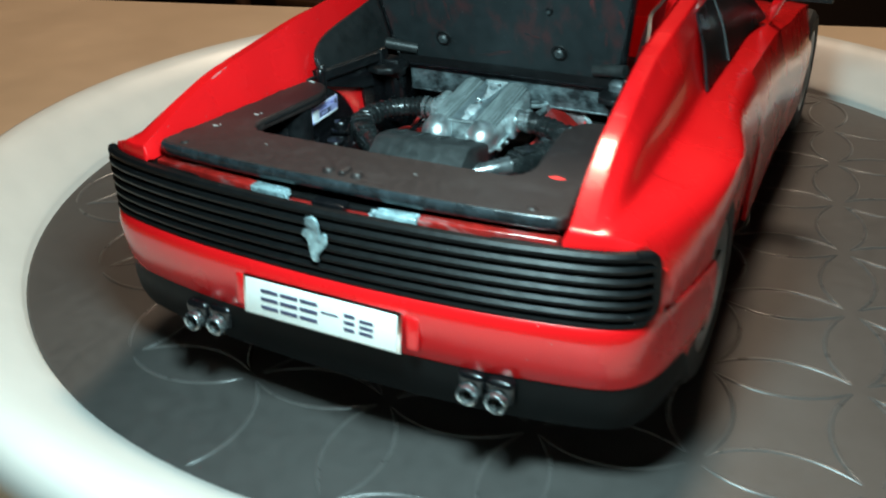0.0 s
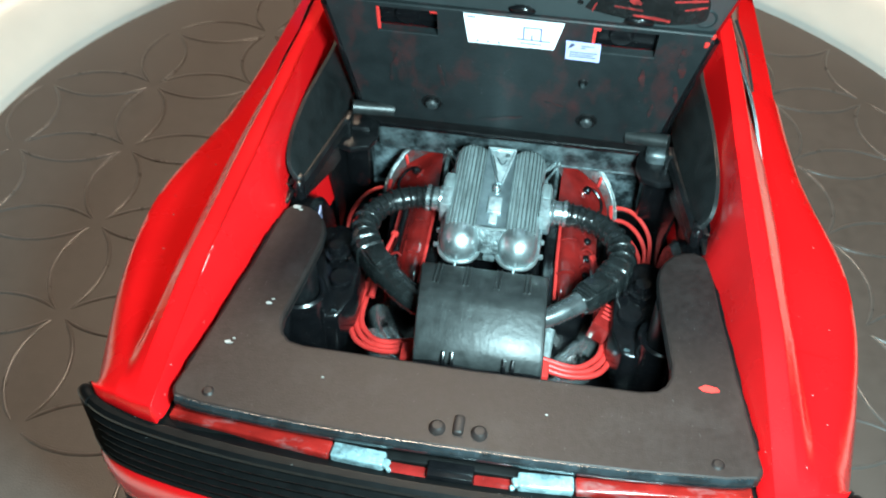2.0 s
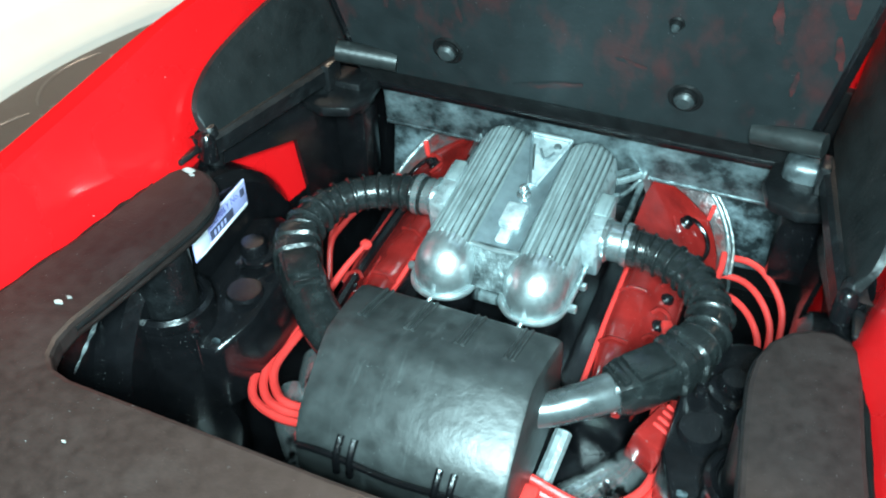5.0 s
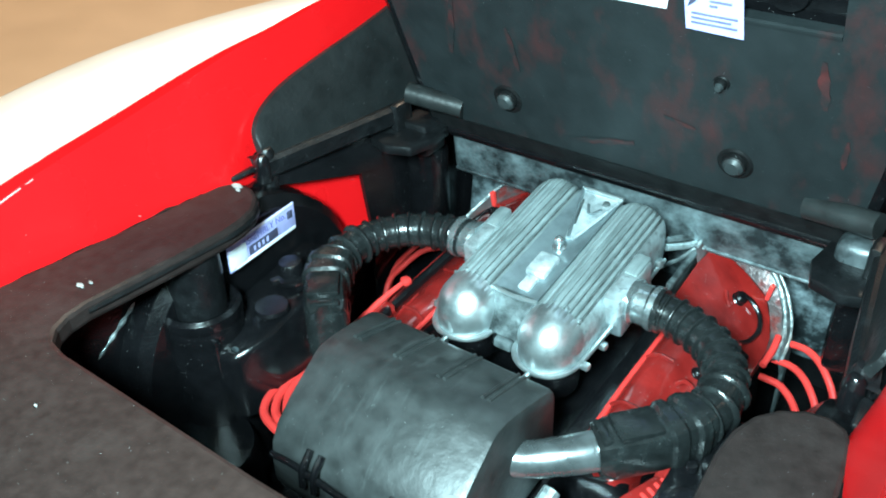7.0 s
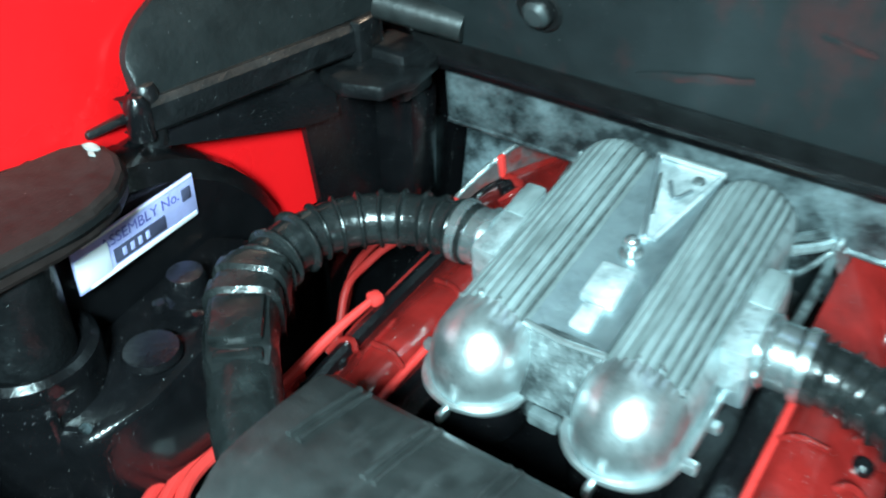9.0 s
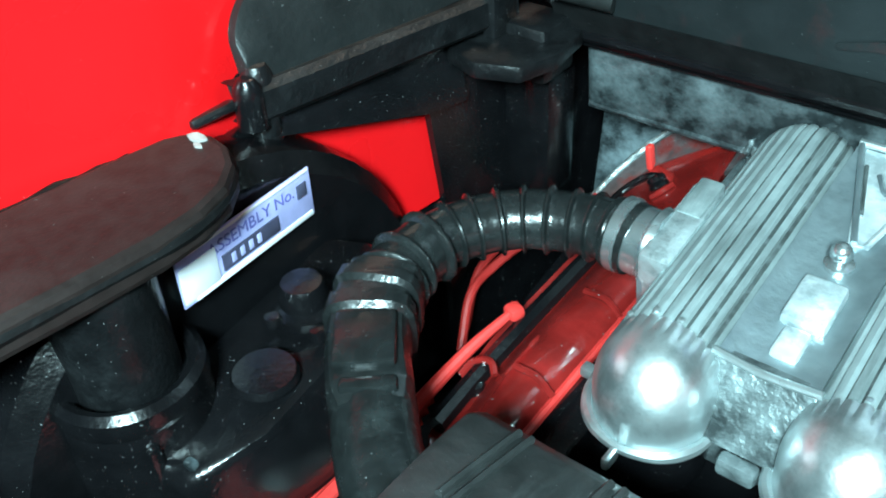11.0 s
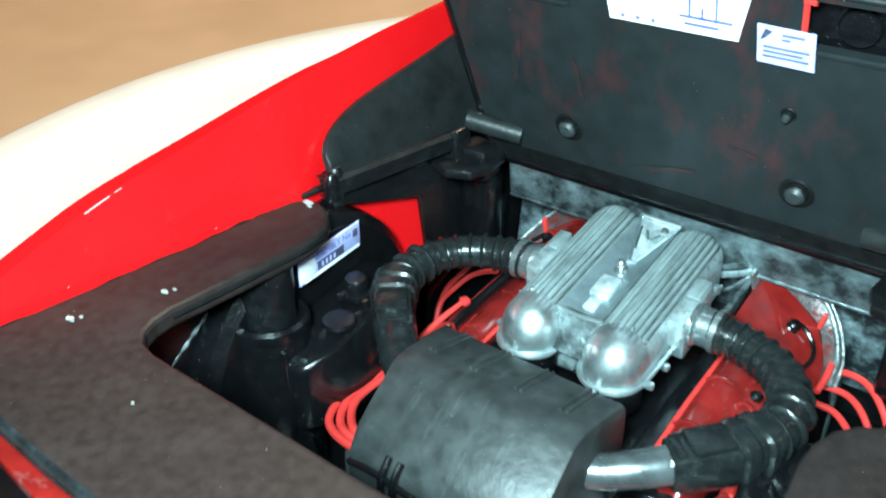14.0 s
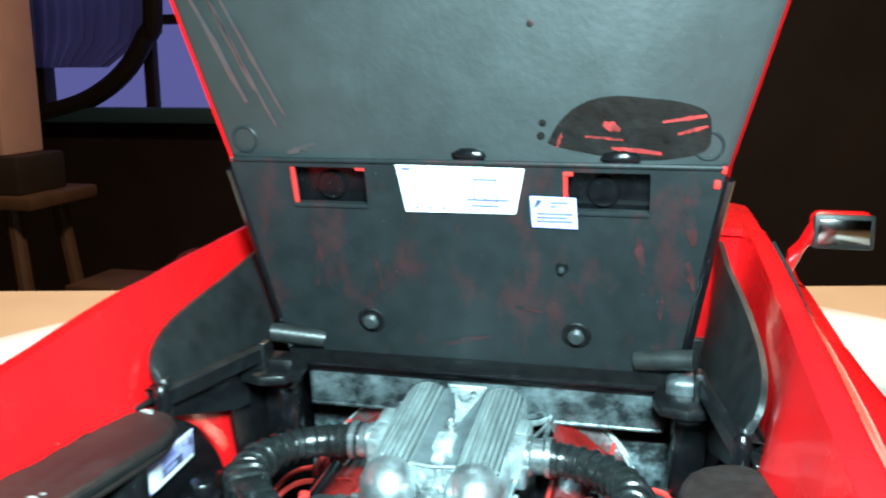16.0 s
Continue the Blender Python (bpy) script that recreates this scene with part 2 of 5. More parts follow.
def join(bm, other):
    me = bpy.data.meshes.new("tmp")
    other.to_mesh(me)
    other.free()
    bm.from_mesh(me)
    bpy.data.meshes.remove(me)
    return bm


def prism(outline, z0, z1, bevel=0.0, seg=2, m=None):
    """A plate with the given outline in x and y, from z0 to z1."""
    b = bmesh.new()
    low = [b.verts.new((x, y, z0)) for x, y in outline]
    f = b.faces.new(low)
    top = bmesh.ops.extrude_face_region(b, geom=[f])
    vs = [v for v in top["geom"] if isinstance(v, bmesh.types.BMVert)]
    for v in vs:
        v.co.z = z1
    bmesh.ops.recalc_face_normals(b, faces=b.faces)
    if bevel:
        es = [e for e in b.edges if e.calc_face_angle(0) > 0.6]
        bmesh.ops.bevel(b, geom=es, offset=bevel, segments=seg, profile=0.5, affect="EDGES")
    if m:
        bmesh.ops.transform(b, matrix=m, verts=b.verts)
    return b


def smooth_path(points, per=6):
    """Catmull-Rom points through the given ones."""
    P = [Vector(p) for p in points]
    P = [2 * P[0] - P[1]] + P + [2 * P[-1] - P[-2]]
    out = []
    for i in range(1, len(P) - 2):
        a, b, c, d = P[i - 1:i + 3]
        for k in range(per):
            t = k / per
            out.append(0.5 * (2 * b + (c - a) * t + (2 * a - 5 * b + 4 * c - d) * t * t + (3 * b - a - 3 * c + d) * t ** 3))
    out.append(P[-2])
    return out


def tube(points, radius, sides=12, per=6, bm=None):
    """A tube along a smooth path; radius may be a function of 0..1 along it."""
    path = smooth_path(points, per) if per else [Vector(p) for p in points]
    b = bm or bmesh.new()
    rings = []
    for i, p in enumerate(path):
        d = (path[min(i + 1, len(path) - 1)] - path[max(i - 1, 0)]).normalized()
        if i == 0:
            u = d.orthogonal().normalized()
        u = (u - d * u.dot(d)).normalized()
        w = d.cross(u)
        r = radius(i / (len(path) - 1)) if callable(radius) else radius
        rings.append([b.verts.new(p + r * (u * math.cos(6.28318 * k / sides) + w * math.sin(6.28318 * k / sides))) for k in range(sides)])
    for r0, r1 in zip(rings, rings[1:]):
        for k in range(sides):
            b.faces.new((r0[k], r0[(k + 1) % sides], r1[(k + 1) % sides], r1[k]))
    b.faces.new(rings[0][::-1])
    b.faces.new(rings[-1])
    return b


def lathe(profile, m=None, sides=32, bm=None):
    """A body of revolution round z from (radius, height) pairs; m places it."""
    b = bmesh.new()
    rings = []
    for r, z in profile:
        if r < 1e-6:
            rings.append([b.verts.new((0, 0, z))])
        else:
            rings.append([b.verts.new((r * math.cos(6.28318531 * k / sides), r * math.sin(6.28318531 * k / sides), z)) for k in range(sides)])
    for r0, r1 in zip(rings, rings[1:]):
        for k in range(sides):
            j = (k + 1) % sides
            if len(r0) == 1 and len(r1) > 1:
                b.faces.new((r0[0], r1[j], r1[k]))
            elif len(r1) == 1 and len(r0) > 1:
                b.faces.new((r0[k], r0[j], r1[0]))
            elif len(r0) > 1:
                b.faces.new((r0[k], r0[j], r1[j], r1[k]))
    if m:
        bmesh.ops.transform(b, matrix=m, verts=b.verts)
    return join(bm, b) if bm else b


def loft(sections, close=False, bm=None):
    """A skin through rows of points of equal count."""
    b = bm or bmesh.new()
    rows = [[b.verts.new(p) for p in s] for s in sections]
    for r0, r1 in zip(rows, rows[1:]):
        n = len(r0)
        for k in range(n if close else n - 1):
            b.faces.new((r0[k], r0[(k + 1) % n], r1[(k + 1) % n], r1[k]))
    return b


def slab(bm, offset):
    """Gives an open sheet a thickness by pushing a copy of it along a vector."""
    faces = bm.faces[:]
    ext = bmesh.ops.extrude_face_region(bm, geom=faces, use_keep_orig=True)
    bmesh.ops.translate(bm, vec=offset, verts=[v for v in ext["geom"] if isinstance(v, bmesh.types.BMVert)])
    return bm


def solid(bm, thick):
    """Gives a skin a thickness."""
    bmesh.ops.recalc_face_normals(bm, faces=bm.faces)
    bmesh.ops.solidify(bm, geom=bm.faces[:], thickness=thick)
    return bm


def densify(rows, per=4):
    """Smooth in-between sections for a loft."""
    cols = [smooth_path(c, per) for c in zip(*rows)]
    return [list(r) for r in zip(*cols)]

# ---- the room ----


def build_room():
    tilt = Matrix.Rotation(radians(13.9), 4, "Z")
    table = thing("table", "pale wooden table with a straight far edge under a turntable", "table")
    table.matrix_basis = tilt
    part("tabletop", box((-60, -208, -40), (1500, 1240, 36), 3), TABLE, table)
    for x in (-750, 630):
        for y in (-768, 352):
            part("leg", box((x, y, -404), (60, 60, 692), 4), TABLE, table)
    b = box((0, 0, -760), (7000, 7000, 20))
    tagged(part("floor", b, FLOORWOOD), "dark brown wooden floor", "floor", kind="structure")
    b = box((0, 0, 1760), (7000, 7000, 20))
    tagged(part("ceiling", b, CEIL), "plain pale ceiling", "ceiling", kind="structure")
    # back wall with a window opening
    W, H0, H1 = 3500, -750, 1750
    x0, x1, z0, z1 = -1732, -972, -58, 1047
    b = box(((-W + x0) / 2, 2240, 500), (x0 + W, 80, H1 - H0))
    box(((W + x1) / 2, 2240, 500), (W - x1, 80, H1 - H0), bm=b)
    box(((x0 + x1) / 2, 2240, (H0 + z0) / 2), (x1 - x0, 80, z0 - H0), bm=b)
    box(((x0 + x1) / 2, 2240, (H1 + z1) / 2), (x1 - x0, 80, H1 - z1), bm=b)
    tagged(part("wall_north", b, DARKWOOD), "dark brown wall with a window", "wall", kind="structure")
    for name, c, s in (("wall_south", (0, -3400, 500), (7000, 80, 2500)), ("wall_west", (-3400, 0, 500), (80, 7000, 2500)), ("wall_east", (3400, 0, 500), (80, 7000, 2500))):
        tagged(part(name, box(c, s), DARKWOOD), "plain dark brown wall", "wall", kind="structure")
    win = thing("window_1", "window with bluish evening light and dark bars", "window", kind="structure")
    xm = (x0 + x1) / 2
    frame_bm = box((xm, 2230, z0 + 10), (x1 - x0, 50, 20), 4)
    box((xm, 2230, z1 - 14), (x1 - x0, 50, 28), 4, bm=frame_bm)
    box((x0 + 25, 2230, (z0 + z1) / 2), (50, 50, z1 - z0 - 50), 4, bm=frame_bm)
    box((x1 - 14, 2230, (z0 + z1) / 2), (28, 50, z1 - z0 - 50), 4, bm=frame_bm)
    part("window_frame", frame_bm, DARKWOOD, win)
    part("glazing_bar", box((xm, 2232, 212), (x1 - x0 - 80, 30, 26), 3), DARKWOOD, win)
    part("glazing_bar", box((-1362, 2232, 494), (30, 30, 1040), 3), DARKWOOD, win)
    teal = material("teal_sill", (0.05, 0.11, 0.12), 0.6)
    part("window_sill", box((xm, 2180, z0 + 18), (x1 - x0, 60, 40), 4), teal, win, "teal painted sill")
    sky = bpy.data.materials.new("evening_sky")
    sky.use_nodes = True
    bs = sky.node_tree.nodes["Principled BSDF"]
    bs.inputs["Base Color"].default_value = (0, 0, 0, 1)
    bs.inputs["Emission Color"].default_value = (0.20, 0.21, 0.62, 1)
    bs.inputs["Emission Strength"].default_value = 0.32
    tagged(part("backdrop", box((xm, 2500, 500), (2200, 10, 1900)), sky), "bluish evening sky outside", "backdrop", kind="structure")
    # sheer curtain drawn to one side, its lower edge curved
    cloth = bpy.data.materials.new("sheer_cloth")
    cloth.use_nodes = True
    nt = cloth.node_tree
    tr = nt.nodes.new("ShaderNodeBsdfTranslucent")
    tr.inputs[0].default_value = (0.34, 0.30, 0.33, 1)
    nt.links.new(tr.outputs[0], nt.nodes["Material Output"].inputs[0])
    cur = thing("curtain", "sheer grey curtain drawn aside at the window", "curtain")
    cur.matrix_basis = Matrix.Translation((0.05, 0, 0))
    rows = []
    for j in range(15):
        z = 997 - 70 * j
        right = -1372 - 330 * max(0.0, (207 - z) / 190.0) ** 2
        if z < 22:
            break
        rows.append([(-1742 + (right + 1742) * i / 40, 2170 + 9 * math.sin(i * 1.5), z) for i in range(41)])
    part("drape", loft(rows), cloth, cur, smooth=80)
    part("border", tube([(-1342, 2166, 997), (-1354, 2166, 267), (-1382, 2166, 167), (-1462, 2166, 67), (-1582, 2166, -3), (-1742, 2166, -43)], 26, 10, 5), DARKWOOD, cur, "dark curtain border")
    part("rod", tube([(-1842, 2166, 1017), (-942, 2166, 1017)], 9, 10, 1), DARKWOOD, cur)


def build_speaker():
    sp = thing("loudspeaker", "pale veneered loudspeaker with two black cones standing on a stool", "speaker")
    sp.matrix_basis = Matrix.Translation((0.1, 0, -0.016))
    part("cabinet", box((-1613, 1560, 193), (520, 120, 520), 6), PEACH, sp)
    part("plinth", box((-1573, 1570, -106), (500, 150, 78), 6), DARKWOOD, sp, "dark plinth")
    for x, z, r in ((-1495, 92, 58), (-1588, -98, 84)):
        ring = lathe([(0, 9), (r * 0.3, 6), (r * 0.36, 2), (r * 0.86, 6), (r * 0.93, 10), (r, 8), (r, 0)], pose(x, 1497 - (8 if r > 80 else 0), z, 90))
        part("cone", ring, BLACK, sp, "black speaker cone")
    st = thing("stool", "brown wooden stool with splayed legs under a loudspeaker", "stool")
    st.matrix_basis = Matrix.Translation((0.12, 0, -0.016))
    part("seat", box((-1533, 1590, -159), (450, 220, 28), 6), STOOLWOOD, st)
    for sx in (-1, 1):
        for sy in (-1, 1):
            leg = tube([(-1533 + sx * 150, 1590 + sy * 70, -167), (-1533 + sx * 215, 1590 + sy * 100, -733)], 17, 10, 2)
            part("leg", leg, STOOLWOOD, st)


def build_floor_things():
    crate = thing("wooden_crate", "brown wooden crate standing on the dark floor", "crate")
    part("body", box((-1050, 1560, -550), (150, 150, 396), 4), STOOLWOOD, crate)
    part("lid", box((-1050, 1560, -343), (160, 160, 18), 4), STOOLWOOD, crate)
    cushion = thing("cushion", "dark red cushion leaning on the floor", "cushion")
    b = bmesh.new()
    bmesh.ops.create_icosphere(b, subdivisions=3, radius=1)
    for v in b.verts:
        c = v.co
        v.co = Vector((-850 + 110 * math.copysign(abs(c.x) ** 0.6, c.x), 1560 + 55 * c.y, -505 + 244 * math.copysign(abs(c.z) ** 0.6, c.z)))
    part("cover", b, DARKCLOTH, cushion, smooth=80)


def build_lamp():
    lamp = thing("ceiling_lamp", "warm white round ceiling lamp", "lamp")
    part("rose", lathe([(0, 1749), (60, 1749), (55, 1725), (0, 1722)], pose(-100, 750, 0)), RIM, lamp)
    part("rod", tube([(-100, 750, 1725), (-100, 750, 1420)], 6, 10, 1), CHROME, lamp)
    part("shade", lathe([(20, 1425), (60, 1420), (160, 1345), (157, 1345), (58, 1414), (20, 1418)], pose(-100, 750, 0), 40), RIM, lamp)


# ---- the turntable ----
TRAY = (-6.5, 116.8)


def build_turntable():
    tray = thing("turntable", "round white plastic turntable with a grey rubber mat on the table", "turntable")
    at = pose(TRAY[0], TRAY[1], 0)
    part("rim", lathe([(138, -3.2), (139.4, -1.6), (140.0, 1.2), (140.6, 2.4), (143.5, 4.6), (149.0, 9.4), (154.0, 13.2), (157.5, 15.0), (160.5, 15.6), (163.2, 14.6), (165.2, 12.0), (165.8, 8.0), (164.0, -1.0),
                       (160, -9.0), (150, -11.5), (120, -12.2), (120, -10.5), (149, -9.8), (150, -3.5), (138, -3.4)], at, 144), RIM, tray, "white raised rim")
    part("base", lathe([(0, -11.8), (119, -11.8), (119, -21.9), (0, -21.9)], at, 72), RIM, tray)
    mat = part("mat", lathe([(0, 0), (139.0, 0), (139.6, -0.5), (139.6, -2.9), (0, -2.9)], at, 120), MAT, tray, "grey rubber mat with overlapping ring pattern")
    # overlapping rings, each of four short raised arcs
    a, turn = 30.2, radians(8.6)
    r = a / math.sqrt(2)
    ex, ey = Vector((math.cos(turn), math.sin(turn))), Vector((-math.sin(turn), math.cos(turn)))
    origin = Vector((4.4 - 1.0, 12.6)) + (ex + ey) * a / 2
    b = bmesh.new()
    for i in range(-7, 8):
        for j in range(-4, 12):
            c = origin + ex * a * i + ey * a * j
            for q in range(4):
                mid = c + (ex * math.cos(q * 1.570796) + ey * math.sin(q * 1.570796)) * r
                pts = []
                for k in range(11):
                    g = q * 1.570796 + radians(-39 + 7.8 * k)
                    p = c + (ex * math.cos(g) + ey * math.sin(g)) * r
                    pts.append((p.x, p.y))
                if max((Vector(p) - Vector(TRAY)).length for p in pts) > 137.5:
                    continue
                path = [Vector((x, y)) for x, y in pts]
                prof = [(-0.50, -0.05), (-0.28, 0.30), (0.28, 0.30), (0.50, -0.05)]
                secs = []
                for k, p in enumerate(path):
                    out = (p - c).normalized()
                    f = 0.35 if k in (0, 10) else 1
                    secs.append([((p + out * d * f).x, (p + out * d * f).y, z * f) for d, z in prof])
                loft(secs, bm=b)
    part("ring_pattern", b, RIB, tray, "low raised rubber arcs", smooth=80)["kind"] = "stuff"


build_room()
build_speaker()
build_floor_things()
build_lamp()
build_turntable()

# ---- the model car: shell ----
VALANCE = material("matt_black_valance", (0.004, 0.004, 0.004), 0.5, var=0.2, scale=500, bump=0.08, bump_scale=800, spec=0.1)
GRILLE = material("satin_black_grille", (0.0032, 0.0034, 0.0036), 0.42, var=0.2, scale=500, bump=0.12, bump_scale=900, spec=0.13, specks=0.05, dust=2200)
car = thing("model_car", "red plastic model sports car with its engine lid raised", "model car")

# right-hand side: deck edge, inner crest, outer crest, foot of the buttress, shoulder, side, low side, lower edge
SIDE = [
    (6.5, [(42.0, 48.1), (42.6, 48.2), (45.6, 48.2), (48.4, 48.2), (51.8, 48.1), (53.0, 47.8), (53.5, 47.3), (53.5, 47.1)]),
    (7.0, [(41.7, 48.8), (42.5, 50.4), (45.7, 50.0), (48.5, 49.8), (52.4, 48.7), (53.8, 46.8), (53.0, 36.0), (52.6, 30.0)]),
    (8.0, [(41.4, 48.5), (42.4, 50.8), (45.7, 50.4), (48.6, 50.2), (52.6, 47.9), (54.4, 44.0), (54.2, 33.0), (53.6, 22.5)]),
    (10.6, [(41.0, 48.7), (42.0, 52.4), (45.3, 52.0), (48.7, 50.3), (52.8, 47.7), (55.4, 42.4), (55.8, 33.0), (55.0, 21.5)]),
    (15.0, [(40.4, 49.0), (41.4, 54.9), (44.7, 54.5), (48.8, 50.4), (53.5, 47.5), (56.6, 41.0), (57.2, 33.0), (56.0, 20.0)]),
    (24.0, [(39.2, 49.5), (40.6, 58.1), (43.9, 57.7), (48.7, 50.1), (56.0, 47.5), (58.6, 41.0), (58.8, 32.0), (58.0, 18.0)]),
    (28.5, [(38.6, 49.5), (40.3, 59.2), (43.6, 58.8), (48.6, 50.0), (57.0, 47.5), (59.3, 41.5), (59.5, 33.0), (59.0, 21.0)]),
    (31.6, [(38.1, 49.5), (40.0, 59.8), (43.3, 59.4), (48.5, 49.9), (57.5, 47.6), (59.7, 42.4), (60.0, 36.0), (59.6, 25.0)]),
    (33.0, [(37.9, 49.5), (39.9, 60.1), (43.2, 59.7), (48.4, 49.8), (57.8, 47.6), (59.8, 43.0), (60.0, 39.0), (59.6, 34.5)]),
    (40.0, [(37.0, 49.5), (39.3, 61.3), (42.6, 60.9), (48.4, 49.9), (58.6, 47.8), (60.2, 45.0), (60.4, 43.0), (60.0, 40.5)]),
    (49.0, [(35.4, 50.0), (38.6, 62.9), (41.9, 62.5), (48.4, 49.9), (58.8, 48.0), (60.2, 46.0), (60.4, 44.5), (60.0, 42.8)]),
    (56.0, [(34.6, 36.0), (38.1, 63.9), (41.4, 63.5), (48.2, 50.0), (58.2, 48.1), (59.8, 46.0), (60.2, 44.0), (59.8, 41.8)]),
    (63.0, [(33.8, 36.0), (37.8, 64.4), (41.1, 64.0), (47.8, 50.2), (56.8, 48.4), (58.8, 45.0), (59.2, 41.5), (58.8, 37.5)]),
    (69.5, [(33.0, 36.0), (37.6, 65.1), (40.9, 64.7), (47.2, 50.4), (55.4, 48.6), (57.8, 43.0), (58.6, 36.0), (58.0, 24.0)]),
    (78.0, [(32.2, 36.0), (37.3, 65.7), (40.6, 65.3), (46.6, 50.5), (54.0, 48.8), (56.8, 42.0), (58.2, 32.0), (57.4, 13.0)]),
    (90.0, [(31.4, 36.0), (36.8, 66.6), (40.1, 66.2), (46.0, 50.7), (53.0, 49.0), (56.0, 42.0), (57.6, 32.0), (57.0, 12.0)]),
    (100.0, [(31.0, 36.0), (36.4, 67.0), (39.7, 66.6), (45.8, 50.7), (52.6, 49.0), (55.6, 42.0), (57.2, 32.0), (56.6, 12.0)]),
]


PLAN = [(60.5, 32.5), (59.5, 26.0), (58.4, 19.5), (57.1, 14.0), (55.2, 9.4), (51.5, 5.9), (44.0, 3.6), (30.0, 1.5), (15.0, 0.4), (0.0, 0.0)]


def plan_y(x):
    """How far forward the tail's plan lies at x, counted outward."""
    for (x1, y1), (x0, y0) in zip(PLAN, PLAN[1:]):
        if x >= x0:
            return y0 + (min(x, x1) - x0) * (y1 - y0) / (x1 - x0)
    return 0.0


def side_rows(sign):
    rows = []
    for y, pts in SIDE:
        fade = max(0.0, min(1.0, (15.0 - y) / 7.0))
        tuck = [0, 0, 0, 0, 0, 0, 0.7, 2.0] if y > 55 else [0] * 8
        rows.append([(sign * (x - t), y + fade * (plan_y(x) - 5.4), z) for (x, z), t in zip(pts, tuck)])
    rows = densify(rows, 4)
    out = []
    for r in rows:
        r = [Vector(p) for p in r]
        rise = max(0.0, min(1.0, (r[2].z - r[3].z) / 12.0)) * max(0.0, min(1.0, (78.0 - r[2].y) / 14.0))
        knee = r[2].lerp(r[3], 0.42) + Vector((sign * 0.9, 0, 0.3)) * rise
        dip = r[2].lerp(r[3], 0.86) + Vector((-sign * 0.25, 0, -0.1)) * rise
        # tight corners along the two crest lines
        tight = [r[0], r[1].lerp(r[0], 0.06), r[1], r[1].lerp(r[2], 0.10), r[2].lerp(r[1], 0.14), r[2].lerp(r[3], 0.02), r[2].lerp(r[3], 0.12) + Vector((sign * 0.25, 0, 0.1)) * rise, knee, dip, r[3].lerp(r[4], 0.12)] + r[4:]
        out.append(smooth_path(tight, 3))
    return out


for sign in (1, -1):
    b = loft(side_rows(sign))
    part("rear_fender", slab(b, (-sign * 0.15, 0, -0.8)), RED, car, "glossy red rear fender and buttress", smooth=38)

# cabin, nose and roof ahead of the engine bay
NOSE = [
    (98, 66.9, 36.4, 50.6, 45.7, 48.9, 52.5, 57.1), (112, 67.3, 36.0, 50.6, 45.9, 48.8, 52.4, 57.0), (128, 66.6, 35.6, 50.4, 46.2, 48.6, 52.2, 56.6), (140, 61.6, 36.4, 50.0, 46.6, 48.2, 52.2, 56.4),
    (152, 54.0, 38.6, 49.2, 47.2, 47.0, 52.4, 56.4), (160, 48.5, 41.0, 47.8, 47.8, 46.2, 52.8, 56.6), (180, 46.0, 41.0, 46.0, 48.0, 45.5, 53.4, 57.0), (205, 41.0, 39.0, 41.6, 46.5, 41.0, 52.5, 56.0),
    (228, 35.0, 35.0, 35.4, 43.0, 34.6, 49.0, 52.5), (242, 29.0, 31.0, 29.0, 38.0, 28.2, 43.0, 46.0), (249, 22.0, 29.0, 21.8, 35.0, 21.4, 40.0, 42.0),
]
rows = []
for y, zr, xr, zf, xf, zs, xs, xm in NOSE:
    half = [(0, y, zr + 0.6), (xr * 0.6, y, zr + 0.4), (xr, y, zr), (xr + 3.0, y, zr - 0.5), (xf, y, zf), (xs, y, zs), (xm - 1.4, y, zs * 0.84), (xm, y, zs * 0.66), (xm - 0.8, y, 12.5)]
    rows.append([(-x, yy, z) for x, yy, z in half[:0:-1]] + half)
b = loft(densify(rows, 3))
part("front_body", solid(b, 1.0), RED, car, "glossy red roof, doors and nose", smooth=30)
b = bmesh.new()
b.faces.new([b.verts.new(p) for p in ((-40, 248.6, 12), (40, 248.6, 12), (35, 248.6, 22), (-35, 248.6, 22))])
part("nose_panel", solid(b, 1.0), RED, car)
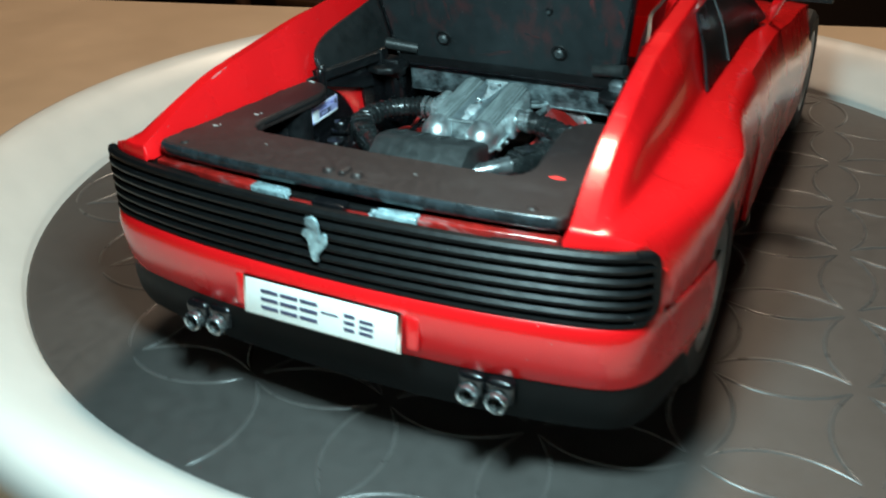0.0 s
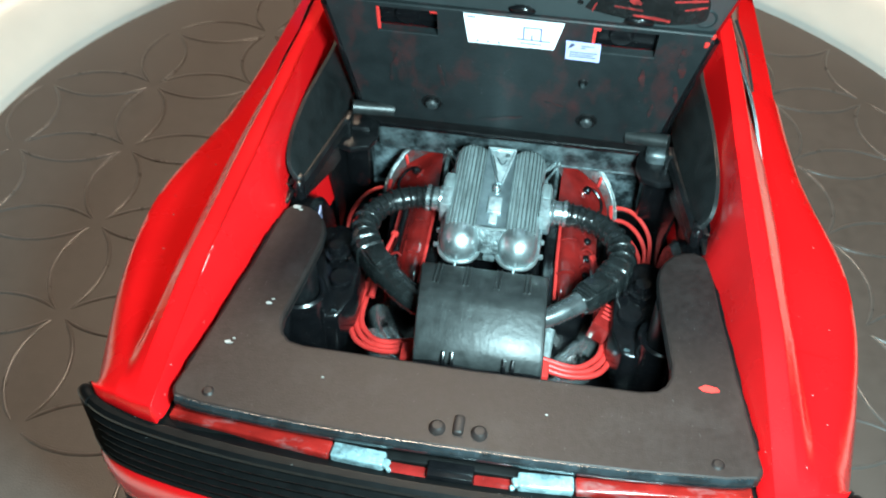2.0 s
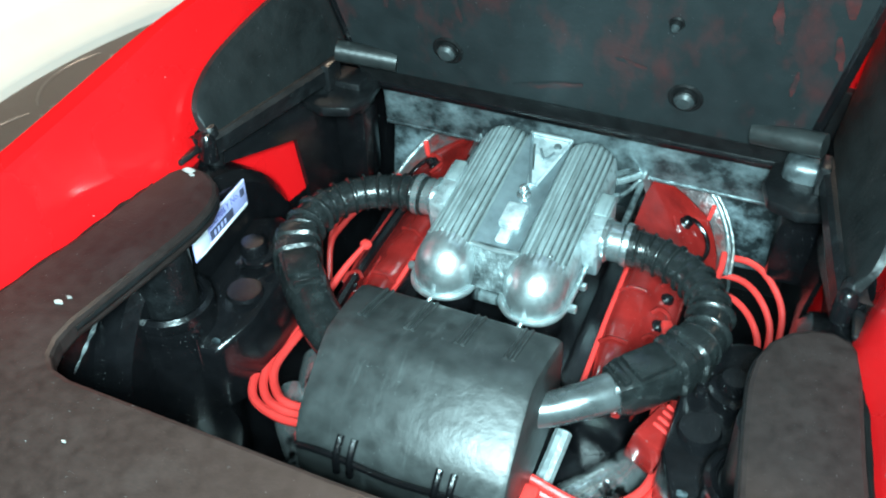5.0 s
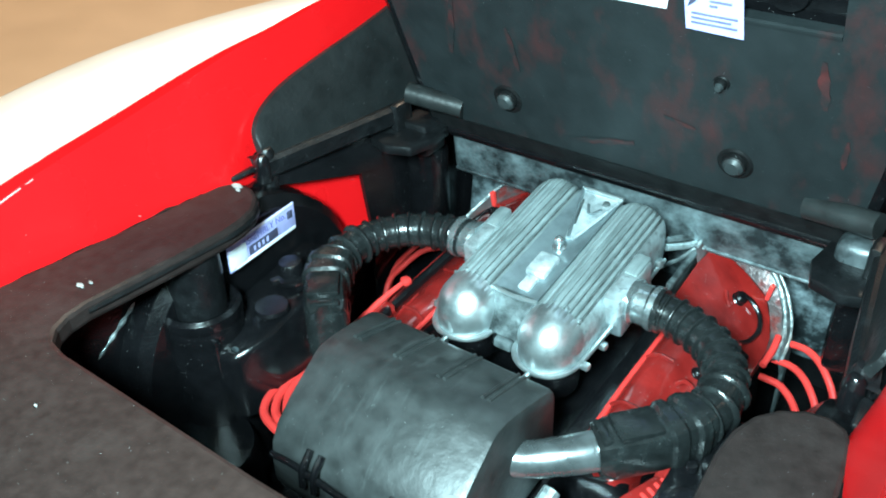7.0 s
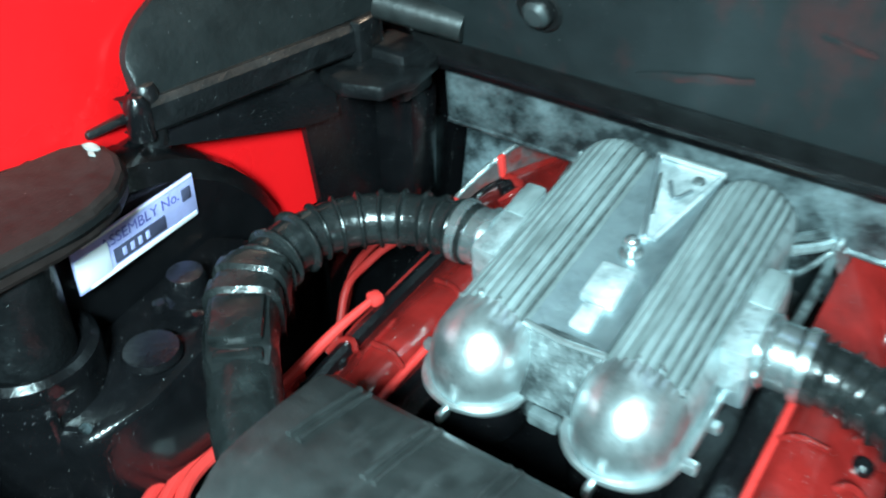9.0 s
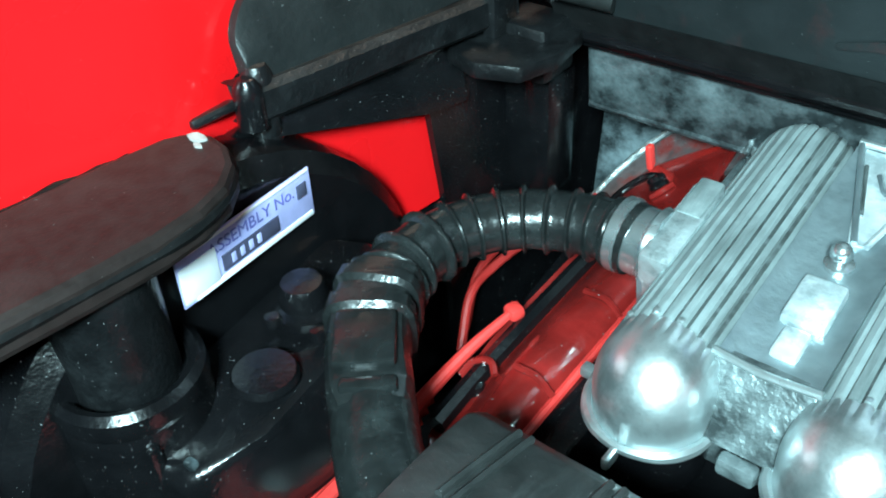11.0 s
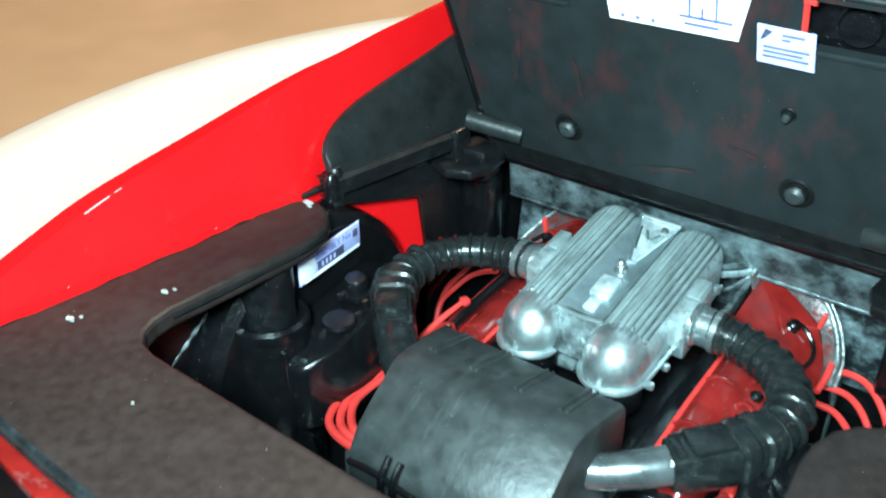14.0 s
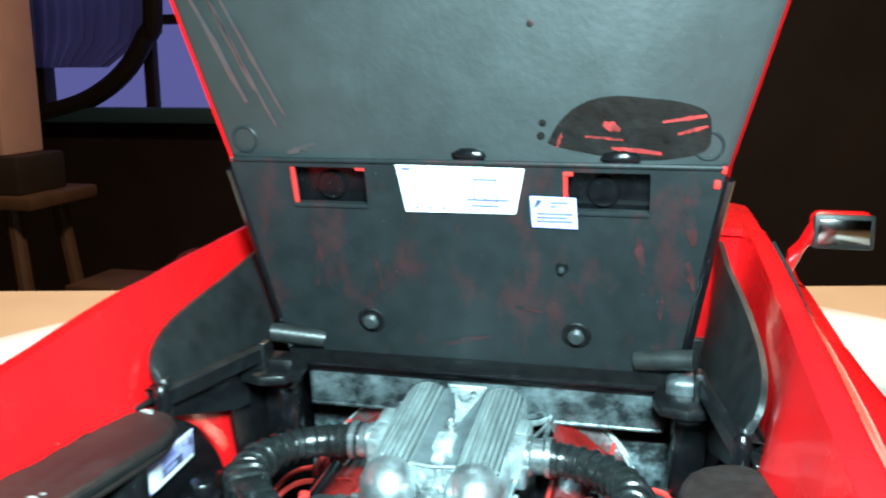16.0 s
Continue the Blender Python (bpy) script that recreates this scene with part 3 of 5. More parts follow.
# dark panes stand in for the shade inside the open side windows
for sign in (1, -1):
    top = [(sign * (41.5 - 0.05 * (y - 84)), y, 64.2 + 0.02 * (y - 84)) for y in (88, 94, 102, 114, 126)] + [(sign * 40.6, 137, 60.6)]
    low = [(sign * (47.5 - 0.012 * (y - 78)), y, 50.9) for y in (77, 84, 96, 112, 126)] + [(sign * 48.4, 144, 50.8)]
    mid = [((p[0] + q[0]) / 2 + sign * 0.5, (p[1] + q[1]) / 2, (p[2] + q[2]) / 2 + 0.3) for p, q in zip(top, low)]
    rows = [smooth_path([p, m, q], 4) for p, m, q in zip(top, mid, low)]
    pane = part("side_window", solid(loft(densify(rows, 3)), 0.5), CABINDARK, car, "dark pane standing for the shaded cabin in the side window")
    part("window_pillar", tube([(sign * 41.4, 103.5, 64.2), (sign * 44.6, 101.5, 58.6), (sign * 47.4, 98.5, 51.5)], 0.3, 8, 4), WORN, pane, "thin grey window pillar")
    # door mirror on its broad arm
    rows = []
    for x, y, z, h, d in ((49.0, 147.0, 51.4, 3.4, 2.2), (50.6, 147.0, 54.0, 2.5, 2.0), (51.8, 146.8, 56.6, 2.3, 1.9), (52.8, 146.6, 58.2, 2.5, 1.9), (54.0, 146.4, 58.9, 3.1, 2.0)):
        rows.append([(sign * x, y + d * math.cos(a), z + h * math.sin(a)) for a in [6.2832 * k / 14 for k in range(14)]])
    mir = part("door_mirror", loft(densify(rows, 3), True), RED, car, "red door mirror")
    part("mirror_housing", box((sign * 58.4, 147.6, 59.0), (11.6, 5.0, 7.2), 1.8, seg=3), RED, mir)
    part("mirror_frame", box((sign * 58.6, 145.0, 58.9), (11.2, 1.2, 6.8), 0.55), WORN, mir)
    part("mirror_glass", box((sign * 58.6, 144.3, 58.9), (9.4, 0.5, 5.0), 0.2), MIRROR, mir)
b = loft([[(-36.6, 101, 66.2), (0, 102.5, 66.9), (36.6, 101, 66.2)], [(-35.6, 96, 60), (0, 95.4, 60.5), (35.6, 96, 60)], [(-33, 95, 38), (0, 94.5, 38), (33, 95, 38)]])
part("rear_bulkhead", solid(b, 1.0), RED, car, "red panel behind the cabin")

# wheels


def wheel(x, y, r, w):
    s = 1 if x > 0 else -1
    tyre = lathe([(r * 0.66, -w / 2), (r * 0.9, -w / 2), (r * 0.98, -w / 2 + 1.2), (r, -w / 2 + 2.6), (r, w / 2 - 2.6), (r * 0.98, w / 2 - 1.2), (r * 0.9, w / 2), (r * 0.66, w / 2)], pose(x, y, r, 0, 90 * s), 40)
    wh = part("wheel", tyre, TYRE, car, "black tyre on a silver rim")
    part("rim", lathe([(0, w / 2 - 1), (r * 0.18, w / 2 - 1), (r * 0.24, w / 2 - 3), (r * 0.5, w / 2 - 3), (r * 0.6, w / 2 - 0.6), (r * 0.66, w / 2 - 0.2), (r * 0.66, -w / 2)], pose(x, y, r, 0, 90 * s), 40), ALLOY, wh, "silver wheel rim")
    for k in range(5):
        part("spoke", box((0, r * 0.36, w / 2 - 1.8), (r * 0.22, r * 0.52, 2.0), 0.4), ALLOY, wh).matrix_basis = Matrix.Translation((x * MM, y * MM, r * MM)) @ pose(0, 0, 0, 0, 90 * s) @ pose(0, 0, 0, 0, 0, 72 * k)


for sx in (-1, 1):
    wheel(sx * 50.5, 49.5, 20.5, 15)
    wheel(sx * 49.5, 202, 20, 13)

# ---- tail ----
TAILPATH = smooth_path([(x, y, 0) for x, y in PLAN] + [(-x, y, 0) for x, y in PLAN[-2::-1]], 4)


def sweep(profile, keep=lambda p: True, flush=0.0):
    """Draws a (outward, height) profile along the tail's plan."""
    rows = []
    for i, p in enumerate(TAILPATH):
        d = (TAILPATH[min(i + 1, len(TAILPATH) - 1)] - TAILPATH[max(i - 1, 0)]).normalized()
        n = Vector((d.y, -d.x, 0))
        if n.dot(p - Vector((0, 60, 0))) < 0:
            n = -n
        f = 1 - flush * max(0.0, min(1.0, (p.y - 5.0) / 6.0))
        if keep(p):
            rows.append([(p.x + n.x * o * (f if o > 0 else 1), p.y + n.y * o * (f if o > 0 else 1), z) for o, z in profile])
    return loft(rows)


bumper = part("rear_bumper", solid(sweep([(-1.0, 35.6), (0.4, 35.4), (1.3, 34.4), (1.7, 32.5), (1.5, 29.0), (1.0, 26.0), (0.2, 23.0), (-0.8, 21.8)], flush=0.7), 0.8), RED, car, "glossy red rear bumper", smooth=50)
part("lower_valance", solid(sweep([(-1.0, 23.6), (-0.2, 23.0), (0.2, 20.0), (-0.2, 16.5), (-1.2, 13.6), (-3.5, 12.4), (-9.0, 12.0)], lambda p: p.y < 24), 0.8), VALANCE, car, "black lower rear valance")
grille = part("rear_grille", solid(sweep([(-0.9, 47.2), (-0.9, 35.2)], lambda p: p.y < 9.6), 0.6), GRILLE, car, "ribbed black plastic rear grille across the tail")
for k in range(5):
    z = 36.9 + 2.07 * k
    rib = sweep([(-0.9, z - 0.98), (0.2, z - 0.88), (0.8, z - 0.38), (0.95, z + 0.2), (0.4, z + 0.75), (-0.9, z + 0.9)], lambda p: p.y < 9.4)
    part("slat", rib, GRILLE, grille)
part("top_slat", sweep([(-0.9, 46.2), (0.1, 46.3), (0.6, 46.8), (0.55, 47.4), (0.0, 47.9), (-0.9, 48.0), (-1.3, 47.2), (-4.2, 46.0)], lambda p: p.y < 8.4), GRILLE, grille, "rounded top edge of the grille")
part("bottom_edge", sweep([(-0.9, 34.8), (0.8, 34.9), (1.0, 35.3), (0.8, 35.7), (-0.9, 35.8)], lambda p: p.y < 9.0), VALANCE, grille)
for s in (-1, 1):
    part("grille_end", tube([(s * 53.0, 6.9, 35.5), (s * 54.5, 8.4, 36.0), (s * 55.3, 9.5, 38.0), (s * 55.35, 9.6, 41.4), (s * 55.2, 9.4, 45.2), (s * 54.4, 8.5, 46.8), (s * 52.6, 6.8, 47.2)], 1.05, 12, 5), GRILLE, grille, "rounded end of the grille")
    part("end_frame", tube([(s * 55.2, 9.8, 35.4), (s * 55.8, 10.5, 36.2), (s * 56.2, 11.0, 38.0), (s * 56.1, 11.0, 41.5), (s * 55.8, 11.2, 43.6)], 0.8, 12, 5), RED, grille, "narrow red surround")
# silvery badge: a plain upright shape
b = prism([(-0.6, -3.4), (0.3, -3.5), (0.5, -2.2), (1.2, -1.3), (2.0, -0.2), (2.1, 1.2), (1.5, 1.4), (1.1, 0.6), (0.9, 1.8), (0.8, 3.1), (0.1, 3.7), (-1.0, 3.3), (-1.4, 2.3), (-0.8, 1.8), (-1.6, 1.3), (-2.0, 0.3), (-1.3, 0.1), (-1.0, -0.6), (-0.9, -2.0)],
          0, 0.6, 0.18, 1, pose(-0.4, -1.0, 42.6, 90) @ Matrix.Diagonal((1.3, 1.22, 1, 1)))
part("badge", b, LAMP, grille, "small silver badge")
for s in (-1, 1):
    part("plate_recess_edge", box((s * 17.9, -1.0, 28.6), (2.6, 1.6, 6.8), 0.75, (-6, 0, s * 6), 3), RED, bumper)
# number plate with dark bars for its characters
plate = part("number_plate", box((0, -2.15, 28.8), (33.0, 1.0, 8.0), 0.45, (-8, 0, 0)), CHROME, car, "white plate in a silver frame with dark characters")
part("plate_face", box((0, -2.62, 28.85), (31.4, 0.5, 6.8), 0.12, (-8, 0, 0)), PLATE, plate)
for x, w, h in ((-10.4, 3.7, 4.0), (-6.2, 3.7, 4.0), (-2.0, 3.7, 4.0), (6.4, 2.2, 3.4), (9.8, 2.8, 3.0)):
    z = 28.8 - (4.0 - h) / 2
    bar = bmesh.new()
    for k in (-1, 0, 1):
        dz = k * (h / 2 - 0.4)
        box((x, -2.9 + 0.14 * dz, z + dz), (w, 0.2, 0.75), 0.08, (-8, 0, 0), bm=bar)
    part("character_bar", bar, INK, plate)
part("character_bar", box((2.4, -2.86, 29.3), (3.6, 0.2, 0.3), 0.05, (-8, 0, 0)), INK, plate)
for x, z in ((-31.6, 17.6), (-26.0, 18.0), (27.9, 18.8), (33.2, 18.8)):
    pipe = part("exhaust_tip", lathe([(1.0, 2), (1.25, -0.5), (1.45, -1.5), (1.8, -1.65), (2.0, -1.2), (2.05, 1.5), (2.0, 8)], pose(x, 0.0, z, -90), 28), EXHAUST, car, "round dull chrome exhaust tip")
    part("pipe_bore", lathe([(0, 1.0), (1.2, 1.0), (1.36, -0.6)], pose(x, 0.0, z, -90), 20), GLOSS, pipe, "dark pipe bore")
    part("pipe_shell", box((x, 3.6, z + 1.2), (5.4, 7.4, 5.0), 1.3, seg=3), GLOSS, pipe, "black housing over the pipe")
# tail lamps in the slot under the deck
for s in (-1, 1):
    part("tail_lamp", box((s * 28.7, 5.75, 47.1), (23.8, 2.4, 1.6), 0.35, (0, 0, s * 6.0), 3), TAIL, car, "dark red strip lamp with pale scuffs")
    rev = part("reversing_lamp", box((s * 12.9, 4.25, 47.1), (7.6, 2.4, 1.6), 0.35, (0, 0, s * 4.0), 3), LAMP, car, "pale strip lamp beside the red one")
    part("lamp_clip", box((s * 9.0, 3.5, 47.5), (1.2, 1.4, 0.8), 0.25, (0, 14 * s, s * 20)), LAMP, rev)
    part("lamp_clip", box((s * 8.5, 2.9, 47.0), (0.7, 0.7, 1.0), 0.25, (10, 0, s * 35)), LAMP, rev)
    part("red_tab", box((s * 5.9, 3.6, 46.2), (5.4, 1.8, 0.9), 0.25, (0, 0, s * 1.5)), CAMRED, car, "glossy red tab between the lamps")
part("lamp_block", box((0, 3.8, 46.9), (6.4, 2.6, 1.8), 0.35), GLOSS, car, "black block between the lamps")
part("lamp_shelf", box((0, 7.4, 46.6), (86, 5.6, 0.9), 0.3), VALANCE, car)

# ---- deck round the engine bay ----
HALF = [(0, 4.9), (12, 4.9), (24, 5.3), (36, 6.2), (40.2, 7.0), (40.9, 8.4), (40.3, 12), (38.6, 24), (37.0, 36), (36.2, 44.0), (35.7, 47.2), (34.9, 48.6), (33.4, 49.2), (31.6, 48.9), (29.8, 47.8), (28.4, 46.0), (27.6, 43.6), (27.4, 40.5), (27.8, 36), (28.7, 28), (29.1, 24.6), (28.9, 22.4), (28.2, 20.7), (26.9, 19.5), (24.6, 19.0), (0, 18.7)]
outline = HALF + [(-x, y) for x, y in HALF[-2:0:-1]]
deck = part("deck", prism([(x + 0.4, y) for x, y in outline], 49.0, 51.3, 0.5, 2), DECK, car, "dark brown-black plastic deck framing the engine bay", smooth=12)
part("stud", box((0.3, 8.6, 51.5), (1.5, 3.2, 1.1), 0.5, seg=3), DECK, deck, "oblong centre stud")
for x in (-2.6, 3.2):
    part("stud", lathe([(0, 0.9), (0.7, 0.8), (1.1, 0.4), (1.2, -0.1)], pose(x, 7.8, 51.3), 16), DECK, deck)
for s in (-1, 1):
    part("stud", lathe([(0, 0.35), (0.6, 0.3), (0.9, 0.0)], pose(s * 35.2, 8.4, 51.3), 14), DECK, deck)
b = prism([(33.2, 20.9), (34.2, 21.6), (35.8, 21.3), (36.2, 20.7), (35.0, 20.3), (33.8, 20.4)], 51.28, 51.4)
part("paint_chip", b, RED_FLAT, deck, "bright red paint spot")
for x, y, r in ((-33.2, 48.2, 0.75), (-32.5, 47.7, 0.35), (-31.6, 26.0, 0.5), (-31.2, 26.9, 0.3), (-35.2, 17.5, 0.55), (-34.6, 18.3, 0.25), (12.0, 12.5, 0.2), (-20.0, 13.5, 0.2)):
    rnd = random.Random(int(x * 7 + y))
    pts = [(x + r * (0.6 + 0.6 * rnd.random()) * math.cos(a), y + 0.55 * r * (0.6 + 0.6 * rnd.random()) * math.sin(a)) for a in [6.2832 * k / 9 for k in range(9)]]
    part("paint_chip", prism(pts, 51.28, 51.45), WHITEMARK, deck, "pale flake")
part("paint_chip", box((-28.6, 20.2, 50.2), (0.8, 1.3, 1.9), 0.25, (0, 0, 30)), RED_FLAT, deck, "bright red paint spot")

# worn bead along the deck's edges
for s in (-1, 1):
    inner = [(s * x + 0.4, y, 50.3) for x, y in ((35.4, 46.9), (34.6, 48.3), (33.3, 48.9), (31.7, 48.6), (30.0, 47.5), (28.6, 45.8), (27.9, 43.5), (27.7, 40.5), (28.1, 36), (29.0, 28), (29.3, 24.6))]
    part("edge_bead", tube(inner, lambda t: 0.42 + 0.06 * math.sin(23 * t), 8, 4), LIPBLACK, deck, "worn black inner edge of the deck")
    outer = [(s * x + 0.5 + s * 0.2, y, 50.75) for x, y in ((40.0, 12), (38.3, 24), (36.75, 38), (36.0, 45.0))]
    part("edge_bead", tube(outer, lambda t: 0.42 + 0.16 * math.sin(31 * t) * math.sin(13 * t + 1), 8, 10), VALANCE, deck, "ragged black outer edge of the deck")
# sheen of the lit rear face put into this strip's colour
rows = [[(x, y + 0.1, 48.9), (x, y - 0.25, 49.4), (x, y - 0.35, 50.2), (x, y - 0.25, 50.8), (x, y + 0.1, 51.2)] for x, y in ((-39.6, 6.9), (-36, 6.2), (-24, 5.3), (-12, 4.9), (0, 4.9), (12, 4.9), (24, 5.3), (36, 6.2), (39.8, 6.9))]
part("rear_edge", slab(loft(densify(rows, 3)), (0, 0.3, 0)), SHEEN, deck, "rear edge of the deck with a painted blue-grey sheen")
# scuffs, a pit and a hair on the red paint
fender = [o for o in car.children if o.name.startswith("rear_fender")][1]
part("scuff", tube([(-40.62, 24.4, 58.15), (-40.5, 26.0, 58.6), (-40.42, 27.4, 58.95)], 0.13, 6, 3), WHITEMARK, fender, "pale scuff on the crease")
part("scuff", tube([(-40.4, 28.0, 59.1), (-40.33, 28.9, 59.3)], 0.1, 6, 3), WHITEMARK, fender, "pale scuff on the crease")
# ---- engine bay ----
tub = part("bay_floor", box((0, 56, 15.5), (70, 80, 2), 0.3), GLOSS, car, "black engine bay tub")
part("bay_wall", box((0, 17.6, 32.5), (70, 1.6, 33), 0.3), GLOSS, tub)
for s in (-1, 1):
    part("bay_wall", box((s * 35.4, 37.0, 32.5), (1.4, 38, 33.0), 0.3), GLOSS, tub)
    rows = [[(s * (31.6 - 0.07 * (y - 71)), y, 17.0), (s * (31.9 - 0.07 * (y - 71)), y, 36.0), (s * (33.0 - 0.09 * (y - 71)), y, 44.0), (s * (34.4 - 0.11 * (y - 71)), y, 52.0)] for y in (69.0, 78, 86, 94)]
    part("bay_wall", slab(loft(rows), (s * 0.6, 0, 0)), GLOSS, tub)
    # added black sheet stands in for the rail's shade on the red wall
    rows = [[(s * (36.6 - 0.16 * (y - 54)), y, 52.0), (s * (34.7 - 0.12 * (y - 54)), y, 49.5), (s * (33.6 - 0.11 * (y - 54)), y, max(43.6, 48.4 - 0.31 * (y - 54)))] for y in (54, 59, 64, 68, 72)]
    part("rail_shade_panel", slab(loft(rows), (s * 0.5, 0, 0.1)), GLOSS, tub)
for s in (-1, 1):
    rows = [[(s * x, y, 16.6), (s * x, y, 30.0), (s * (x + 0.4), y, 39.0 if s < 0 else 46.5)] for y, x in ((54.0, 34.9), (60.0, 34.3), (66.0, 33.6), (74.0, 32.9))]
    part("bay_wall", slab(loft(rows), (s * 0.8, 0, 0)), GLOSS, tub)
part("bay_wall", box((0, 94.0, 33), (68, 1.6, 36), 0.3), BLACK, tub)

# strut towers, wheel humps and housings on both sides
for s in (-1, 1):
    tx = s * 30.9
    tower = part("strut_tower", lathe([(0, 41.0), (3.3, 41.0), (3.5, 41.6), (4.2, 41.8), (4.5, 41.3), (4.6, 39.0), (4.9, 29.5), (5.1, 17)], pose(tx, 38.4, 0), 36), GLOSS, car, "black round strut tower")
    part("deck_peg", lathe([(0, 49.2), (3.2, 49.2), (3.1, 40.6), (0, 40.6)], pose(tx, 38.4, 0), 30), BLACK, tower, "dull black peg")
    part("tower_lip", lathe([(3.4, 41.1), (3.7, 41.85), (4.15, 42.0), (4.6, 41.6), (4.7, 40.8), (4.6, 40.3)], pose(tx, 38.4, 0), 40), GLOSS, tower, "rounded rim of the tower")
    part("tower_web", box((s * 33.6, 35.0, 34.0), (0.7, 1.0, 15.0), 0.3, (0, s * 3, 0)), GLOSS, tower)
    part("tower_web", box((s * 26.6, 36.4, 33.0), (0.6, 0.9, 13.0), 0.25), GLOSS, tower)
    hump = lathe([(0, 5.5), (17.0, 5.5), (18.3, 4.4), (18.6, 3.0), (18.6, 0), (0, 0)], pose(s * 36.6, 46.6, 31.2, 0, -90 * s), 48)
    part("wheel_hump", hump, GLOSS, car, "glossy black wheel hump")
    b = prism([(24.2, 36.5), (27.0, 36.0), (30.8, 37.5), (31.0, 55.0), (28.0, 56.5), (23.6, 55.0), (22.4, 50.0), (22.2, 41.0)], 28.5, 41.0, 0.7, 2)
    for v in b.verts:
        v.co.x *= s
        if v.co.z > 35:
            v.co.z -= 0.33 * max(0.0, 46.0 - v.co.y)
    hb = part("side_housing", b, GLOSS, car, "glossy black housing with a bolt")
    part("bolt", lathe([(0, 43.2), (1.3, 43.1), (1.6, 42.6), (1.6, 41.6), (2.3, 41.4), (2.3, 40.8)], pose(s * 27.0, 49.0, -0.3), 20), GLOSS, hb)
    part("disc", lathe([(0, 41.35), (1.9, 41.35), (2.1, 40.9)], pose(s * 25.0, 43.6, -0.75), 24), GLOSS, hb)
    part("nub", lathe([(0, 41.6), (0.5, 41.5), (0.6, 40.9)], pose(s * 27.4, 46.6, 0), 12), GLOSS, hb)
    part("nub", lathe([(0, 41.6), (0.5, 41.5), (0.6, 40.9)], pose(s * 24.2, 47.4, 0), 12), GLOSS, hb)
    part("pale_corner", box((s * 25.0, 37.6, 37.9), (1.2, 0.9, 0.9), 0.35), PATCHY, hb, "pale corner of the housing")
    part("spring_seat", lathe([(0, 27), (6.2, 27), (6.6, 25.8), (6.6, 17), (0, 17)], pose(s * 27.0, 31.5, 0), 30), GLOSS, car)
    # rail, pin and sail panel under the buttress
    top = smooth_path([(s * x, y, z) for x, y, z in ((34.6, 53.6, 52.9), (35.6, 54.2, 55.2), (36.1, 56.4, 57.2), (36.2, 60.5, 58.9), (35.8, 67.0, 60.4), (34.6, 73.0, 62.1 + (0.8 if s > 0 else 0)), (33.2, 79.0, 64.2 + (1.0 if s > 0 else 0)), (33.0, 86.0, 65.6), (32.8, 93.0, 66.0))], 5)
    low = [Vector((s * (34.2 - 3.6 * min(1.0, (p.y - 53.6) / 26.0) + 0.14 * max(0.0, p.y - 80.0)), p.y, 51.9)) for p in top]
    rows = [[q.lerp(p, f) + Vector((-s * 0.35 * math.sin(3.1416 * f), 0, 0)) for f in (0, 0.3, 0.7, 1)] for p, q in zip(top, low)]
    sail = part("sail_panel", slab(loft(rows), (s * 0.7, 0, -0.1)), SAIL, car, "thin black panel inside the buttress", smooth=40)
    rows = []
    for y, x, z in ((52.9, 34.2, 52.0), (53.6, 33.5, 52.1), (60.0, 32.4, 52.0), (68.0, 31.2, 51.8), (76.5, 29.9, 51.6)):
        rows.append([(s * (x + 2.6), y, z), (s * (x + 0.5), y, z + 0.15), (s * x, y, z - 0.3), (s * (x - 0.1), y, z - 2.1), (s * (x + 0.4), y, z - 2.6), (s * (x + 2.6), y, z - 2.6)])
    part("rail", loft(rows, True), BLACK, sail, "flat black rail under the panel", smooth=25)
    part("rail_end", lathe([(0, 52.9), (0.55, 52.75), (0.95, 52.2), (1.05, 51.4), (1.05, 49.4), (0, 49.4)], pose(s * 34.3, 53.3, 0), 18), GLOSS, sail, "rounded glossy rail end")
    part("pin", lathe([(0, 53.3), (0.7, 53.2), (1.0, 52.6), (1.05, 47.5), (0.9, 44)], pose(s * 34.6, 54.4, 0), 16), BLACK, sail)
    part("gusset", box((s * 36.0, 51.4, 50.6), (1.8, 3.8, 0.7), 0.3, (0, 20 * s, 4 * s)), BLACK, sail)
    # hinge carrier
    hexa = prism([(24.6, 74.0), (25.6, 70.6), (29.0, 69.4), (32.4, 70.6), (32.6, 78.6), (25.2, 78.6)], 47.2, 48.6, 0.3, 2)
    if s < 0:
        bmesh.ops.scale(hexa, vec=(-1, 1, 1), verts=hexa.verts)
    hc = part("hinge_carrier", hexa, BLACK, car, "black hinge bracket")
    part("carrier_post", box((s * 30.4, 74.8, 50.2), (1.2, 3.0, 4.0), 0.3), BLACK, hc)
    blk = part("carrier_block", box((s * 28.8, 77.0, 47.2), (5.0, 4.4, 4.6), 0.5) if s < 0 else box((28.6, 77.0, 48.0), (4.8, 4.2, 6.0), 1.4, seg=4), BLACK if s < 0 else HINGEGREY, hc, "worn hinge block")
    for dx in (-1.4, 0.2, 1.5):
        part("block_slot", box((s * 29.0 + dx, 74.98, 47.4), (0.35, 0.12, 3.2), 0.04), GLOSS, blk)
    part("carrier_foot", box((s * 29.6, 79.2, 38.6), (5.0, 4.6, 12.6), 1.2), GLOSS, hc)

# paper sticker on the hump
STICK = pose(-30.45, 48.4, 45.3, -1, 0, 5)


def on_sticker(y, z, w, h, up=0.0):
    b = box((up, y, z), (0.16, w, h), 0.04)
    bmesh.ops.transform(b, matrix=STICK, verts=b.verts)
    return b


